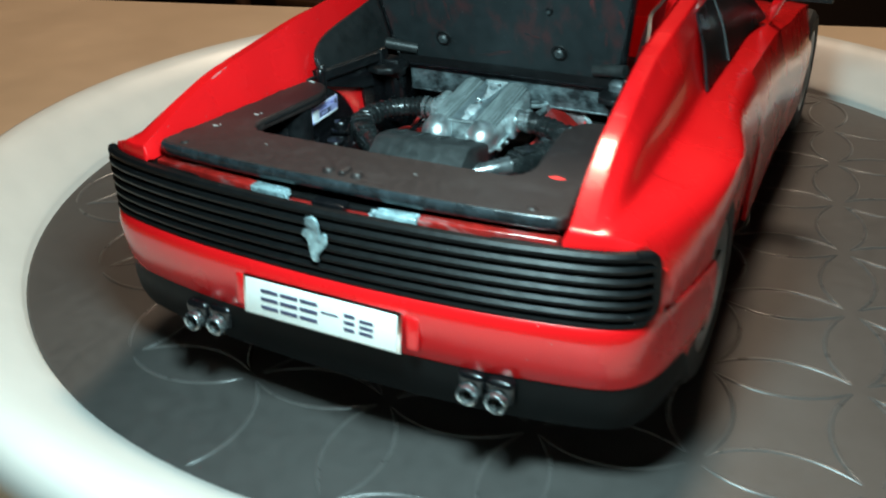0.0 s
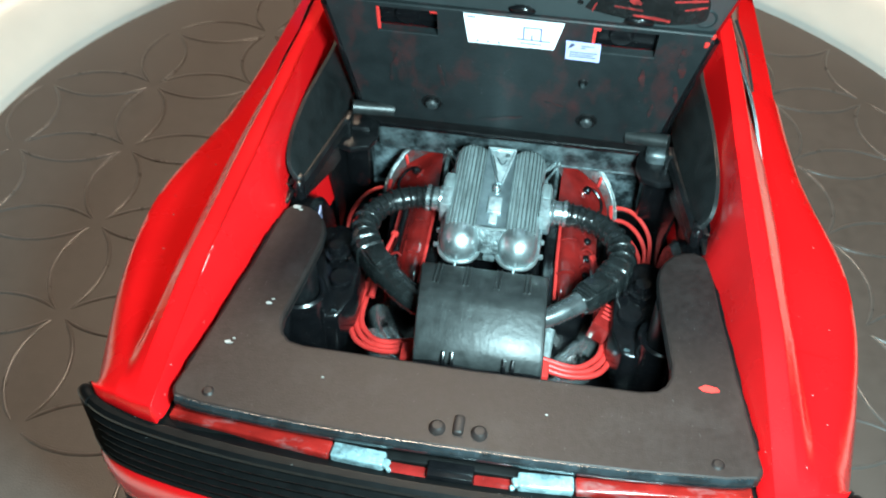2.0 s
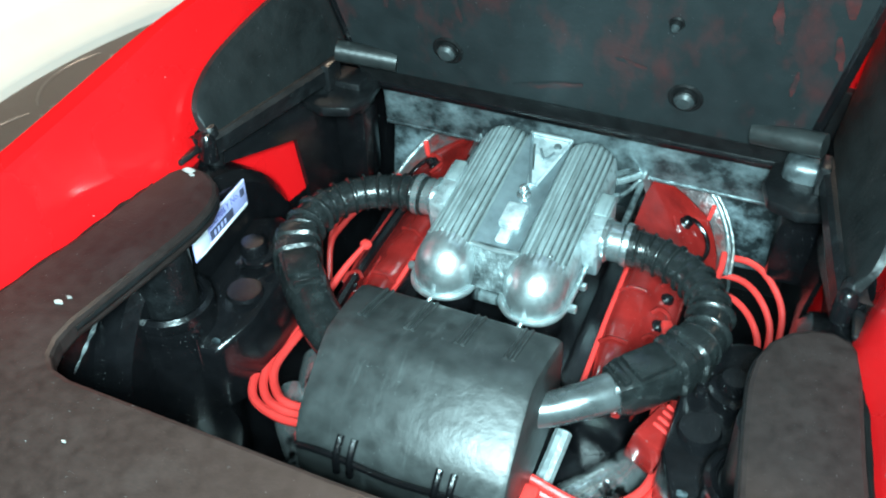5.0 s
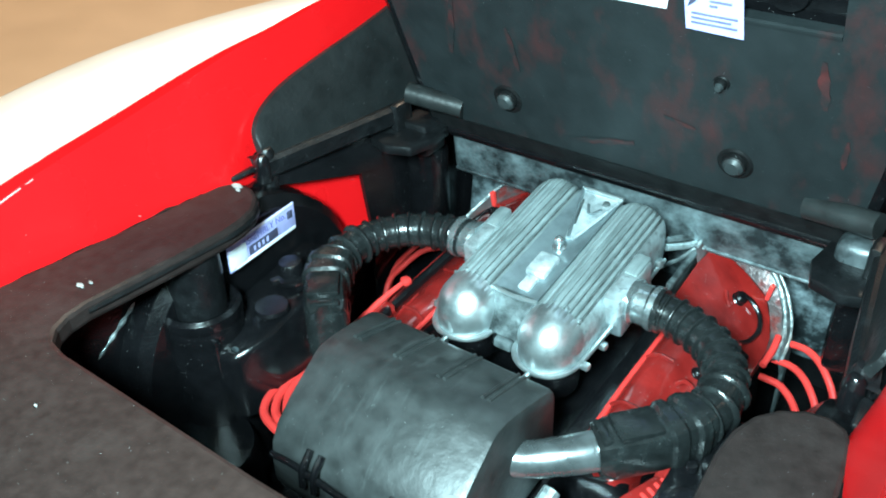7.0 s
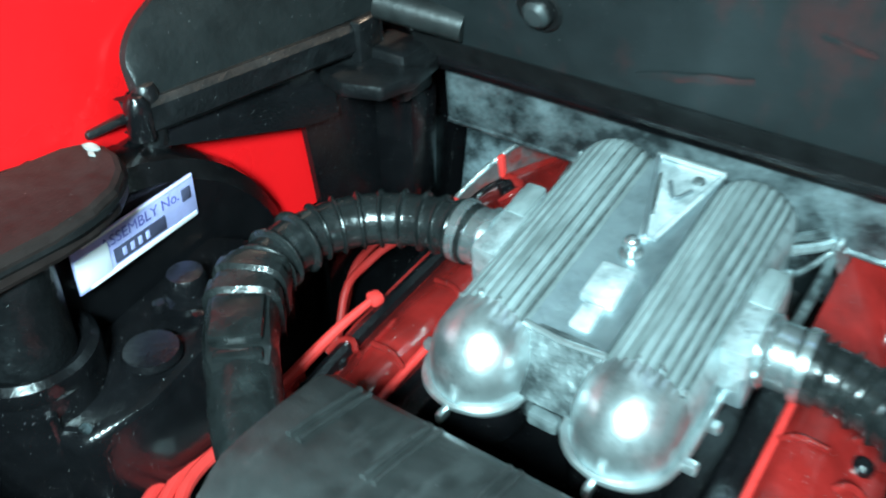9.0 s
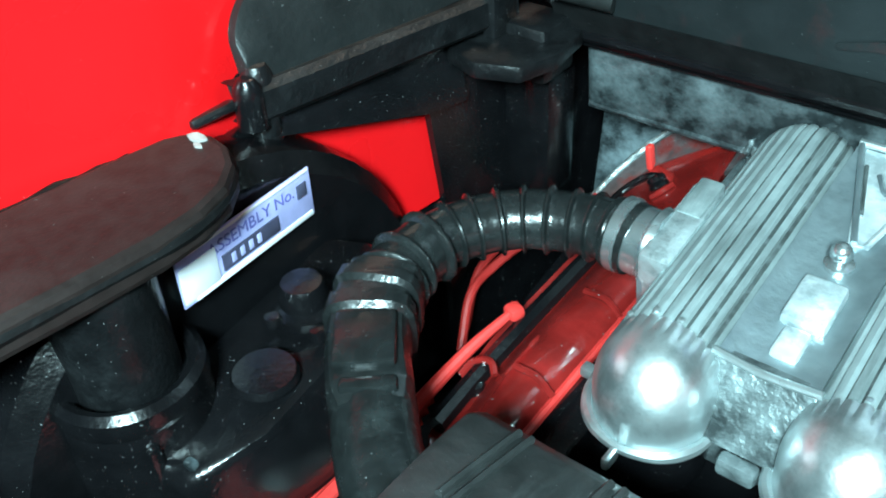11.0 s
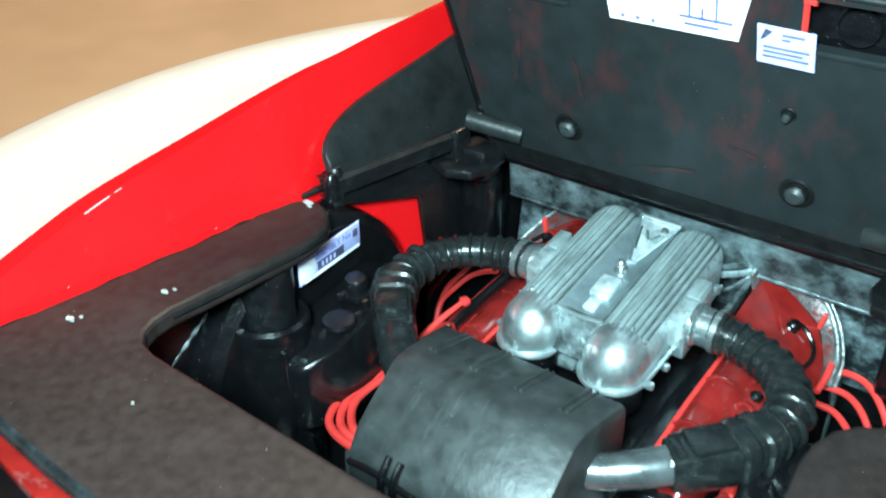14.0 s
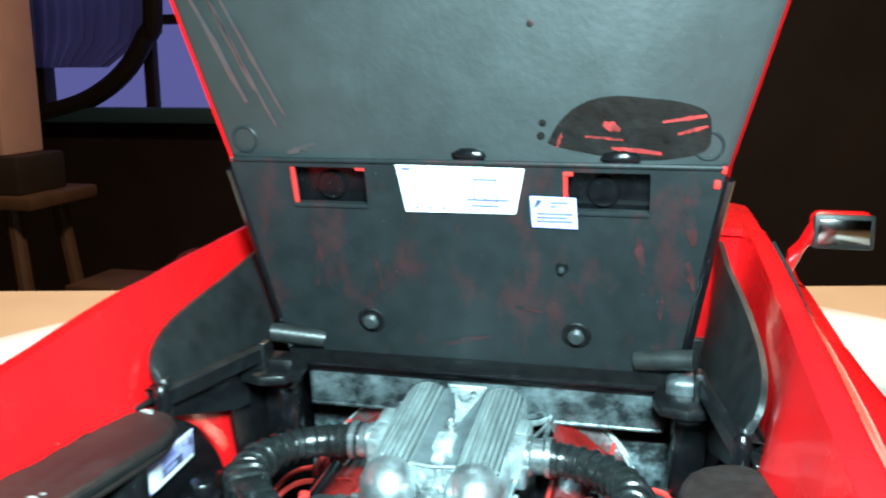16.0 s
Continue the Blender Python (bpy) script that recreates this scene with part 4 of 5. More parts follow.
stk = part("assembly_sticker", on_sticker(0, 0, 11.7, 3.6), PAPER, car, "small bluish paper sticker with printed lines")
pad = box((-0.75, 0, -0.2), (1.2, 11.4, 3.0), 0.2)
bmesh.ops.transform(pad, matrix=STICK, verts=pad.verts)
part("sticker_pad", pad, GLOSS, stk, "black pad behind the sticker")
part("sticker_end", on_sticker(-4.3, -0.3, 2.9, 2.5, 0.06), WHITEPAPER, stk)
part("sticker_edge", on_sticker(0.4, -1.6, 10.6, 0.4, 0.06), WHITEPAPER, stk)
part("sticker_edge", on_sticker(0.4, 1.65, 10.6, 0.22, 0.06), WHITEPAPER, stk)
part("print_block", on_sticker(0.0, -0.6, 5.0, 1.15, 0.08), INK, stk)
part("print_block", on_sticker(4.9, 0.5, 0.9, 1.0, 0.08), INK, stk)
for k in range(4):
    part("print_bar", on_sticker(-1.6 + 0.75 * k, -0.6, 0.4, 0.7, 0.1), PAPER, stk)


def words(text, size, m, mat, parent, name="printed_words"):
    """Printed words as a thin mesh in the built-in font."""
    curve = bpy.data.curves.new(name, "FONT")
    curve.body, curve.size, curve.align_x, curve.align_y, curve.extrude = text, size, "CENTER", "CENTER", 0.02
    ob = bpy.data.objects.new("tmp", curve)
    me = bpy.data.meshes.new_from_object(ob)
    bpy.data.objects.remove(ob)
    b = bmesh.new()
    b.from_mesh(me)
    bpy.data.meshes.remove(me)
    bmesh.ops.transform(b, matrix=m, verts=b.verts)
    return part(name, b, mat, parent, smooth=0)


FACE_RIGHT = Matrix(((0, 0, 1, 0), (1, 0, 0, 0), (0, 1, 0, 0), (0, 0, 0, 1)))
words("ASSEMBLY No.", 1.2, STICK @ Matrix.Translation((0.1, 0.4, 0.75)) @ FACE_RIGHT, BLUEINK, stk)

# ---- engine ----
engine = part("engine_block", box((0, 57, 24.5), (22, 58, 16), 1.2), GLOSS, car, "black engine block under the intake")
part("sump_side", box((-15.5, 62, 22), (9, 44, 10), 1.5), GLOSS, engine)
part("sump_side", box((15.5, 62, 22), (9, 44, 10), 1.5), GLOSS, engine)


def bank_height(y):
    return 35.3 + 0.07 * (y - 50)


def leaf_plane(x, y):
    """Height of the sloping front face of a cam cover, x counted outward."""
    return 41.0 - 0.68 * (x - 12.5) + 0.22 * (y - 82)


def cam_cover(s):
    shell = [(9.6, 50.0), (13.0, 46.5), (17.5, 48.5), (20.2, 56), (21.0, 66), (21.4, 70), (20.8, 73), (16.0, 74.0), (9.6, 74)]
    b = prism(shell, -9, -0.9, 0.55, 2)
    for v in b.verts:
        v.co.z += bank_height(v.co.y) - 0.16 * (v.co.x - 12)
        v.co.x *= s
    cover = part("cam_cover", b, GLOSS, car, "cam cover with a brownish red plate and silver front")
    # long red plate: rounded ridge inside, plug channel outside
    rows = []
    for y, w, h in ((47.6, 0.15, -1.6), (48.2, 0.45, -0.4), (49.6, 0.7, 0.3), (54.0, 0.9, 0.6), (58.0, 1.0, 0.7), (64.0, 1.0, 0.7), (70.0, 1.0, 0.7), (73.0, 1.0, 0.4)):
        z = bank_height(y)
        mid = 15.0 - 0.6 * (1 - w)
        prof = [(-2.7, -2.0), (-2.7, -0.2), (-2.2, 0.5), (-1.2, 1.0), (0.2, 1.0), (1.3, 0.6), (1.9, -0.2), (2.5, -0.5), (3.6, -0.6), (4.3, -0.3), (4.6, -0.8), (4.6, -3.0)]
        rows.append([(s * (mid + x * w), y, z + zz * 0.9 + h - 0.16 * (mid + x * w - 12)) for x, zz in prof])
    part("red_cover_plate", loft(rows), CAMRED, cover, "glossy brownish red rounded plate", smooth=35)
    part("red_lip", tube([(s * 12.35, 49.5, bank_height(49.5) + 0.1), (s * 12.2, 58, bank_height(58) + 0.5), (s * 12.2, 70, bank_height(70) + 0.5)], 0.32, 8, 3), WIRE, cover, "bright red lower edge")
    for k, y in enumerate((52.6, 56.6, 60.8, 65.2, 69.4) if s > 0 else (54.0,)):
        z = bank_height(y) - 0.3
        part("plug_well", lathe([(0, 0.3), (0.45, 0.26), (0.75, 0.0), (0.85, -0.8)], pose(s * 17.7, y, z, 0, s * 10), 14), GLOSS, cover, "black plug well")
        part("plug_lead", tube([(s * 16.6, y + 0.9, z + 0.6), (s * 17.4, y + 1.5, z + 0.9), (s * 18.5, y + 1.2, z + 0.5), (s * 18.9, y + 0.2, z - 0.2)], 0.28, 7, 4), CAMRED, cover)
    if s < 0:
        part("dark_channel", tube([(s * 17.6, 50.0, bank_height(50) - 0.4), (s * 17.9, 57.0, bank_height(57) - 0.35), (s * 17.9, 70.0, bank_height(70) - 0.35)], 0.7, 8, 4), GLOSS, cover, "glossy black channel beside the plate")
    for y in (55.2, 63.4):
        part("cover_rib", tube([(s * 12.4, y, bank_height(y) + 0.6), (s * 13.6, y + 0.1, bank_height(y) + 1.5), (s * 15.4, y + 0.3, bank_height(y) + 1.25)], 0.26, 7, 4), CAMRED, cover)
    # sloping red face, framed by a bright double rim that stands up round its far end
    def at(x, y, up=0.0):
        return (s * x - 0.5, y, leaf_plane(x, y) + up)

    b = bmesh.new()
    b.faces.new([b.verts.new(at(x, y)) for x, y in ((11.8, 72.0), (11.9, 78.0), (12.4, 82.1), (14.0, 82.3), (16.6, 82.4), (19.4, 81.9), (20.9, 79.9), (21.8, 77.8), (22.1, 75.6), (21.9, 72.0))])
    part("red_face", slab(b, (0, 0, -1.2)), CAMRED, cover, "glossy brownish red sloping plate")
    line = [(11.0, 79.4, 0.3), (11.5, 82.2, 1.2), (13.2, 83.9, 2.0), (16.6, 84.3, 2.2), (19.8, 83.6, 1.8), (21.9, 81.6, 1.2), (23.0, 79.2, 0.7), (23.3, 76.0, 0.4)]
    edge = [(11.9, 78.0), (12.4, 82.1), (14.0, 82.3), (16.6, 82.4), (19.4, 81.9), (20.9, 79.9), (21.8, 77.8), (22.1, 75.6)]
    rim = smooth_path([at(*q) for q in line], 4)
    foot = smooth_path([at(x, y, 0.04) for x, y in edge], 4)
    band = loft([foot, [p.lerp(q, 0.5) + Vector((0, 0, -0.35)) for p, q in zip(foot, rim)], rim])
    part("tinted_band", slab(band, (0, 0.2, -0.5)), TINTED, cover, "silver slope with a red tint", smooth=60)
    away = [Vector((s * 0.55, 0.75, -0.55)) for _ in rim]
    rim2 = [p + d for p, d in zip(rim, away)]
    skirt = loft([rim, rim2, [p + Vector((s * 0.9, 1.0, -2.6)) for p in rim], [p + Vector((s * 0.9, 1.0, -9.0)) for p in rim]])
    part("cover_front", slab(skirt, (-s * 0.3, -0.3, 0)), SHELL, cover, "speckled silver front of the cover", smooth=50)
    part("bright_rim", tube(rim, lambda t: 0.24 + 0.07 * math.sin(61 * t) * math.sin(23 * t), 8, 0), SPARKLE, cover, "bright worn silver rim")
    part("bright_rim", tube(rim2, lambda t: 0.2 + 0.06 * math.sin(47 * t + 1) * math.sin(29 * t), 8, 0), SPARKLE, cover, "second silver rim line")
    part("front_arm", tube([(s * 7.4 - 0.5, 76.6, 42.8), (s * 8.6 - 0.5, 78.8, 42.4), (s * 9.8 - 0.5, 80.4, 42.3), (s * 10.8 - 0.5, 81.6, 42.6), at(11.8, 82.6, 1.4)], 0.42, 8, 4), SHELL, cover)
    part("front_arm", tube([(s * 8.0 - 0.5, 74.6, 40.4), (s * 9.4 - 0.5, 77.6, 40.2), (s * 10.9 - 0.5, 79.6, 41.4)], 0.28, 8, 4), SHELL, cover)
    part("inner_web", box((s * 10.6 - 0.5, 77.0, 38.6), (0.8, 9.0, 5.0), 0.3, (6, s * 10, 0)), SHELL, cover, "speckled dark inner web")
    part("red_fin", box(at(12.1, 82.4, 0.9), (0.4, 1.2, 1.6), 0.12, (0, 0, s * 20)), WIRE, cover, "small bright red fin")
    part("red_fin", box(at(19.8, 81.9, 1.1), (0.55, 0.8, 2.2), 0.15, (0, s * 10, 0)), WIRE, cover, "small bright red fin")
    part("edge_strip", tube([at(22.6, 78.4, 0.7), at(22.7, 76.4, 0.5), at(22.5, 74.0, 0.3)], 0.42, 8, 4), WIRE, cover, "bright red edge strip")
    part("plug_cap", lathe([(0, 1.0), (0.6, 0.95), (0.8, 0.6), (0.75, 0.2), (0.9, 0.0)], Matrix.Translation(at(17.2, 78.6)) @ pose(0, 0, 0, 0, s * 34), 14), GLOSS, cover)
    part("plug_lead", tube([at(17.0, 78.4, 0.9), at(18.4, 79.2, 0.8), at(19.9, 78.6, 0.7), at(20.6, 77.0, 0.6), at(20.3, 75.0, 0.5), at(19.4, 73.6, 0.4)], 0.3, 8, 4), GLOSS, cover, "black hooked lead")
    part("plug_lead", tube([at(15.8, 78.0, 0.2), at(16.3, 77.2, 0.3), at(17.0, 76.8, 0.2)], 0.24, 8, 4), CAMRED, cover)


cam_cover(1)
cam_cover(-1)

# intake: two ribbed runners that end in smooth domes, a shallow valley plate between them
MID = -0.6
RUN = 3.45


def run_top(y):
    return 44.9 + 0.15 * (y - 55.5)


def flange_z(y):
    return 39.4 + 0.10 * (y - 55)


intake = part("intake_plenum", box((MID, 66.6, 41.0), (11.6, 19.6, 4.6), 0.6, (8.5, 0, 0)), SMOOTHSILVER, car, "silver ribbed intake plenum with two round caps")
part("plenum_skirt", box((MID, 66.0, 38.2), (15.6, 20.0, 2.6), 0.8, (6, 0, 0)), SHELL, intake)
STATIONS = []
for a in (87, 80, 71, 61, 50, 39, 28, 17, 8):
    STATIONS.append((55.4 - RUN * math.sin(radians(a)), RUN * math.cos(radians(a)), RUN * math.cos(radians(a))))
for y in (55.4, 56.6, 59.0, 62.0, 65.0, 68.0, 71.0, 74.4):
    STATIONS.append((y, RUN, RUN))
for a in (18, 36, 54, 70, 84):
    c = math.cos(radians(a))
    STATIONS.append((74.4 + 2.9 * math.sin(radians(a)), RUN * (0.55 + 0.45 * c), RUN * (0.25 + 0.75 * c)))
for s in (-1, 1):
    xc = MID + s * 5.3
    secs, n = [], 56
    for q, (y, w, h) in enumerate(STATIONS):
        za = run_top(min(y, 76.0)) - RUN
        ring = [(xc + w, y, flange_z(y))]
        for k in range(n + 1):
            a = math.pi * k / n
            f = k / n if s > 0 else 1 - k / n
            wave = 0.05 * noise.noise(Vector((k * 0.9, y * 0.35, s * 5.0)))
            cut = (0.17 + wave) if 0.20 < f < 0.86 and k % 4 == 0 and 10 <= q <= 19 else 0.0
            ring.append((xc + (w - cut) * math.cos(a), y, za + (h - cut) * math.sin(a)))
        ring.append((xc - w, y, flange_z(y)))
        secs.append(ring)
    b = loft(secs)
    b.verts.ensure_lookup_table()
    b.faces.new([b.verts[k] for k in range(n + 3)])
    b.faces.new([b.verts[len(b.verts) - 1 - k] for k in range(n + 3)])
    runner = part("runner", b, SILVER, intake, "ribbed silver runner with shade painted in its grooves", smooth=32)
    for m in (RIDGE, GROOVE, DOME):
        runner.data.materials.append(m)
    # painted groove shade goes on one flank of each cut
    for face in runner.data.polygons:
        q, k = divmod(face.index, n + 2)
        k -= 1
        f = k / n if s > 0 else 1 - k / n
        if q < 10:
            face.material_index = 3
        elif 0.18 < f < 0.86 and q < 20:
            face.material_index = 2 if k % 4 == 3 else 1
    rim = [(xc + s * (RUN + 0.35), y) for y in (75.0, 70.0, 64.0, 58.0)]
    rim += [(xc + s * (RUN + 0.25) * math.cos(radians(a)), 55.4 - (RUN + 0.25) * math.sin(radians(a))) for a in (5, 25, 45, 65, 90, 115, 135, 155, 172)]
    part("cap_flange", tube([(x, y, flange_z(y) + 0.25) for x, y in rim], lambda t: 0.27 + 0.09 * math.sin(9 * t) ** 2, 8, 4), DOME, intake, "bright raised rim round the runner")
    part("cap_neck", lathe([(0, 39.2), (3.5, 39.2), (3.3, 35.8), (0, 35.8)], pose(xc, 55.4, 0), 28), GLOSS, intake)
    part("flange_lug", box((xc - 0.2, 51.1, 39.0), (0.5, 1.3, 0.9), 0.2), DOME, intake)
    part("flange_lug", box((xc + s * 4.2, 55.6, 39.5), (1.1, 0.8, 0.8), 0.2), DOME, intake)
    part("flange_lug", box((xc + s * 4.3, 59.4, 39.6), (0.9, 0.9, 0.8), 0.25), DOME, intake)
    # throttle body with bracket
    part("throttle_bracket", box((MID * 0.5 + s * 9.1, 64.8, 43.4), (2.2, 7.6, 4.2), 0.5, (9, 0, 0)), SILVER, intake, "silver throttle bracket")
    part("bracket_rib", box((MID * 0.5 + s * 9.1, 66.8, 45.5), (1.7, 3.6, 1.0), 0.3, (9, 0, 0)), RIDGE, intake)
    part("bracket_foot", box((MID * 0.5 + s * 9.4, 62.6, 41.4), (1.8, 2.6, 3.4), 0.4, (9, 0, 0)), VALLEY, intake)
    part("throttle_neck", lathe([(2.0, 0), (2.5, 0), (2.6, 0.5), (2.25, 0.8), (2.25, 2.2), (2.5, 2.4), (2.5, 3.0), (0, 3.0)], pose(s * 10.0 - 0.2, 64.0, 43.2, 0, 90 * s), 28), SMOOTHSILVER, intake)
    part("screw", lathe([(0, 0.9), (0.4, 0.85), (0.55, 0.5), (0.6, 0)], pose(xc + s * 3.7, 73.6, flange_z(73.6) + 0.3), 12), DOME, intake)
    part("screw", lathe([(0, 0.7), (0.45, 0.6), (0.55, 0)], pose(xc + s * 4.0, 68.6, flange_z(68.6) + 0.2), 10), DOME, intake)
    part("linkage", tube([(xc + s * 3.0, 77.0, 42.0), (xc + s * 4.6, 79.6, 41.4), (xc + s * 6.2, 81.6, 41.6)], 0.45, 8, 3), SILVER, intake)
    for k in range(4):
        part("rivet", lathe([(0, 0.3), (0.18, 0.24), (0.25, 0)], pose(xc + s * (2.6 - 1.5 * k), 56.9, run_top(56.9) - (1.3 if k in (0, 3) else 0.25), 8), 10), DOME, intake)
rows = []
for y in (56.8, 60, 64, 68, 72, 76.2):
    z = run_top(y) - 1.25
    rows.append([(MID - 2.7, y, z + 0.35), (MID - 2.0, y, z + 0.05), (MID, y, z - 0.1), (MID + 2.0, y, z + 0.05), (MID + 2.7, y, z + 0.35)])
part("valley_plate", slab(loft(rows), (0, 0, -0.8)), VALLEY, intake, "pale plate between the runners", smooth=60)
z = run_top(56.8) - 1.1
part("web_edge", tube([(MID - 2.9, 56.7, z + 0.2), (MID, 56.6, z), (MID + 2.9, 56.7, z + 0.2)], 0.24, 8, 3), DOME, intake, "bright edge between the caps")
part("cross_web", slab(loft([[(MID - 2.8, 56.8, z), (MID + 2.8, 56.8, z)], [(MID - 2.3, 55.6, z - 2.0), (MID + 2.3, 55.6, z - 2.0)], [(MID - 2.1, 54.6, z - 4.2), (MID + 2.1, 54.6, z - 4.2)]]), (0, 0.6, 0)), SHELL, intake, "sloping plate between the caps")
part("web_boss", box((MID + 0.3, 54.2, 39.2), (2.2, 1.0, 1.2), 0.3), SHELL, intake)
part("valley_block", box((MID + 0.2, 62.2, run_top(62.2) - 1.1), (2.5, 3.6, 1.0), 0.3, (8.5, 0, 0)), RECESS, intake, "bright square boss")
part("valley_block", box((MID + 0.2, 59.2, run_top(59.2) - 1.25), (1.5, 2.2, 0.7), 0.25, (8.5, 0, 0)), RECESS, intake, "small bright boss")
nut = lathe([(0, 1.6), (0.3, 1.53), (0.55, 1.28), (0.66, 0.85), (0.52, 0.45), (0.45, 0.3), (0.85, 0.15), (0.9, -0.3)], pose(MID + 0.1, 65.9, run_top(65.9) - 1.25, 8), 20)
part("valley_nut", nut, SMOOTHSILVER, intake, "small round nut")


def valley_at(x, y, up):
    return (MID + x, y, run_top(y) - 1.25 + up)


b = bmesh.new()
b.faces.new([b.verts.new(valley_at(x, y, 0.12)) for x, y in ((-0.1, 67.6), (1.0, 67.8), (2.5, 76.0), (-2.4, 76.0))])
recess = part("name_recess", slab(b, (0, 0, -0.3)), RECESS, intake, "bright three-cornered recess")
part("recess_rim", tube([valley_at(0.2, 67.6, 0.2), valley_at(-2.5, 76.0, 0.35)], 0.2, 8, 1), VALLEY, recess)
part("recess_rim", tube([valley_at(0.9, 67.6, 0.2), valley_at(2.6, 76.0, 0.35)], 0.2, 8, 1), RECESS, recess)
part("recess_rim", tube([valley_at(-2.7, 76.2, 0.35), valley_at(2.7, 76.2, 0.35)], 0.26, 8, 1), DOME, recess)
part("recess_bar", tube([valley_at(-0.6, 73.8, 0.2), valley_at(0.4, 72.2, 0.25), valley_at(1.2, 73.6, 0.2)], 0.18, 8, 3), VALLEY, recess)
part("recess_shadow_line", tube([valley_at(-0.3, 70.0, 0.15), valley_at(-1.6, 74.4, 0.15)], 0.14, 8, 1), GROOVE, recess)
part("recess_hole", lathe([(0, 0.3), (0.4, 0.25), (0.5, 0)], pose(*valley_at(1.2, 74.8, 0.1), 8), 14), GROOVE, recess, "dark screw hole")

# air box
prof = [(46.4, 34.0), (46.4, 43.2), (46.1, 44.2), (45.2, 44.9), (41.6, 45.9), (38.4, 46.6), (36.6, 46.7), (35.6, 46.3), (31.6, 43.9), (29.6, 42.4), (28.4, 40.6), (28.0, 38.6), (28.0, 36.0), (29.0, 34.0), (31.0, 33.0)]
b = bmesh.new()
vs = [b.verts.new((-10.7, y, z)) for y, z in prof]
f = b.faces.new(vs)
ext = bmesh.ops.extrude_face_region(b, geom=[f])
for v in ext["geom"]:
    if isinstance(v, bmesh.types.BMVert):
        v.co.x = 10.4
bmesh.ops.recalc_face_normals(b, faces=b.faces)
bmesh.ops.bevel(b, geom=[e for e in b.edges if abs(e.verts[0].co.x - e.verts[1].co.x) < 1e-6], offset=0.7, segments=2, profile=0.5, affect="EDGES")
for v in b.verts:
    v.co.x = v.co.x * (1.0 + 0.006 * max(0.0, v.co.y - 38)) + 0.06 * max(0.0, 44.0 - v.co.y)
airbox = part("air_box", b, BOXBLACK, car, "black air box with a rounded rear edge", smooth=40)
for x in (-7.6, -2.6, 2.6, 7.6):
    for dx in (-0.35, 0.35):
        part("slot_rib", tube([(x + dx - 0.2, 45.6, 44.75), (x + dx - 0.2, 44.6, 45.08), (x + dx - 0.2, 42.0, 45.82), (x + dx - 0.2, 39.6, 46.42)], 0.22, 6, 1), BOXBLACK, airbox)
for x in (-4.9, 4.9):
    for dx in (-0.7, 0.7):
        part("clip", tube([(x + 0.9 + dx, 28.9, 42.0), (x + 0.9 + dx, 27.6, 40.6), (x + 0.9 + dx, 27.3, 38.6)], 0.36, 8, 3), GLOSS, airbox)
part("box_seam", tube([(-9.4, 28.1, 39.4), (-5.6, 27.7, 40.2), (0.9, 27.6, 39.7), (7.4, 27.7, 40.2), (11.0, 28.1, 39.4)], 0.35, 8, 5), GLOSS, airbox)
for x in (-4.6, 1.6, 6.2):
    part("rear_union", lathe([(0, 3.2), (1.8, 3.0), (2.4, 2.0), (2.5, -4), (0, -4)], pose(x, 25.6, 33.5, 14), 20), PATCHY, airbox, "dull silver union")


# corrugated hoses with plain elbows
def square_tube(points, radius, per=8, power=4.0, sides=24):
    """A tube with a rounded square section; radius is a function of 0..1."""
    path = smooth_path(points, per)
    rings = []
    for i, p in enumerate(path):
        d = (path[min(i + 1, len(path) - 1)] - path[max(i - 1, 0)]).normalized()
        side = d.cross(Vector((0, 0, 1))).normalized()
        up = side.cross(d)
        r = radius(i / (len(path) - 1))
        ring = []
        for k in range(sides):
            c, q = math.cos(6.28318 * k / sides), math.sin(6.28318 * k / sides)
            f = r / (abs(c) ** power + abs(q) ** power) ** (1 / power)
            ring.append(p + side * c * f + up * q * f)
        rings.append(ring)
    b = loft(rings, True)
    b.verts.ensure_lookup_table()
    b.faces.new([b.verts[k] for k in range(sides)])
    b.faces.new([b.verts[len(b.verts) - 1 - k] for k in range(sides)])
    return b


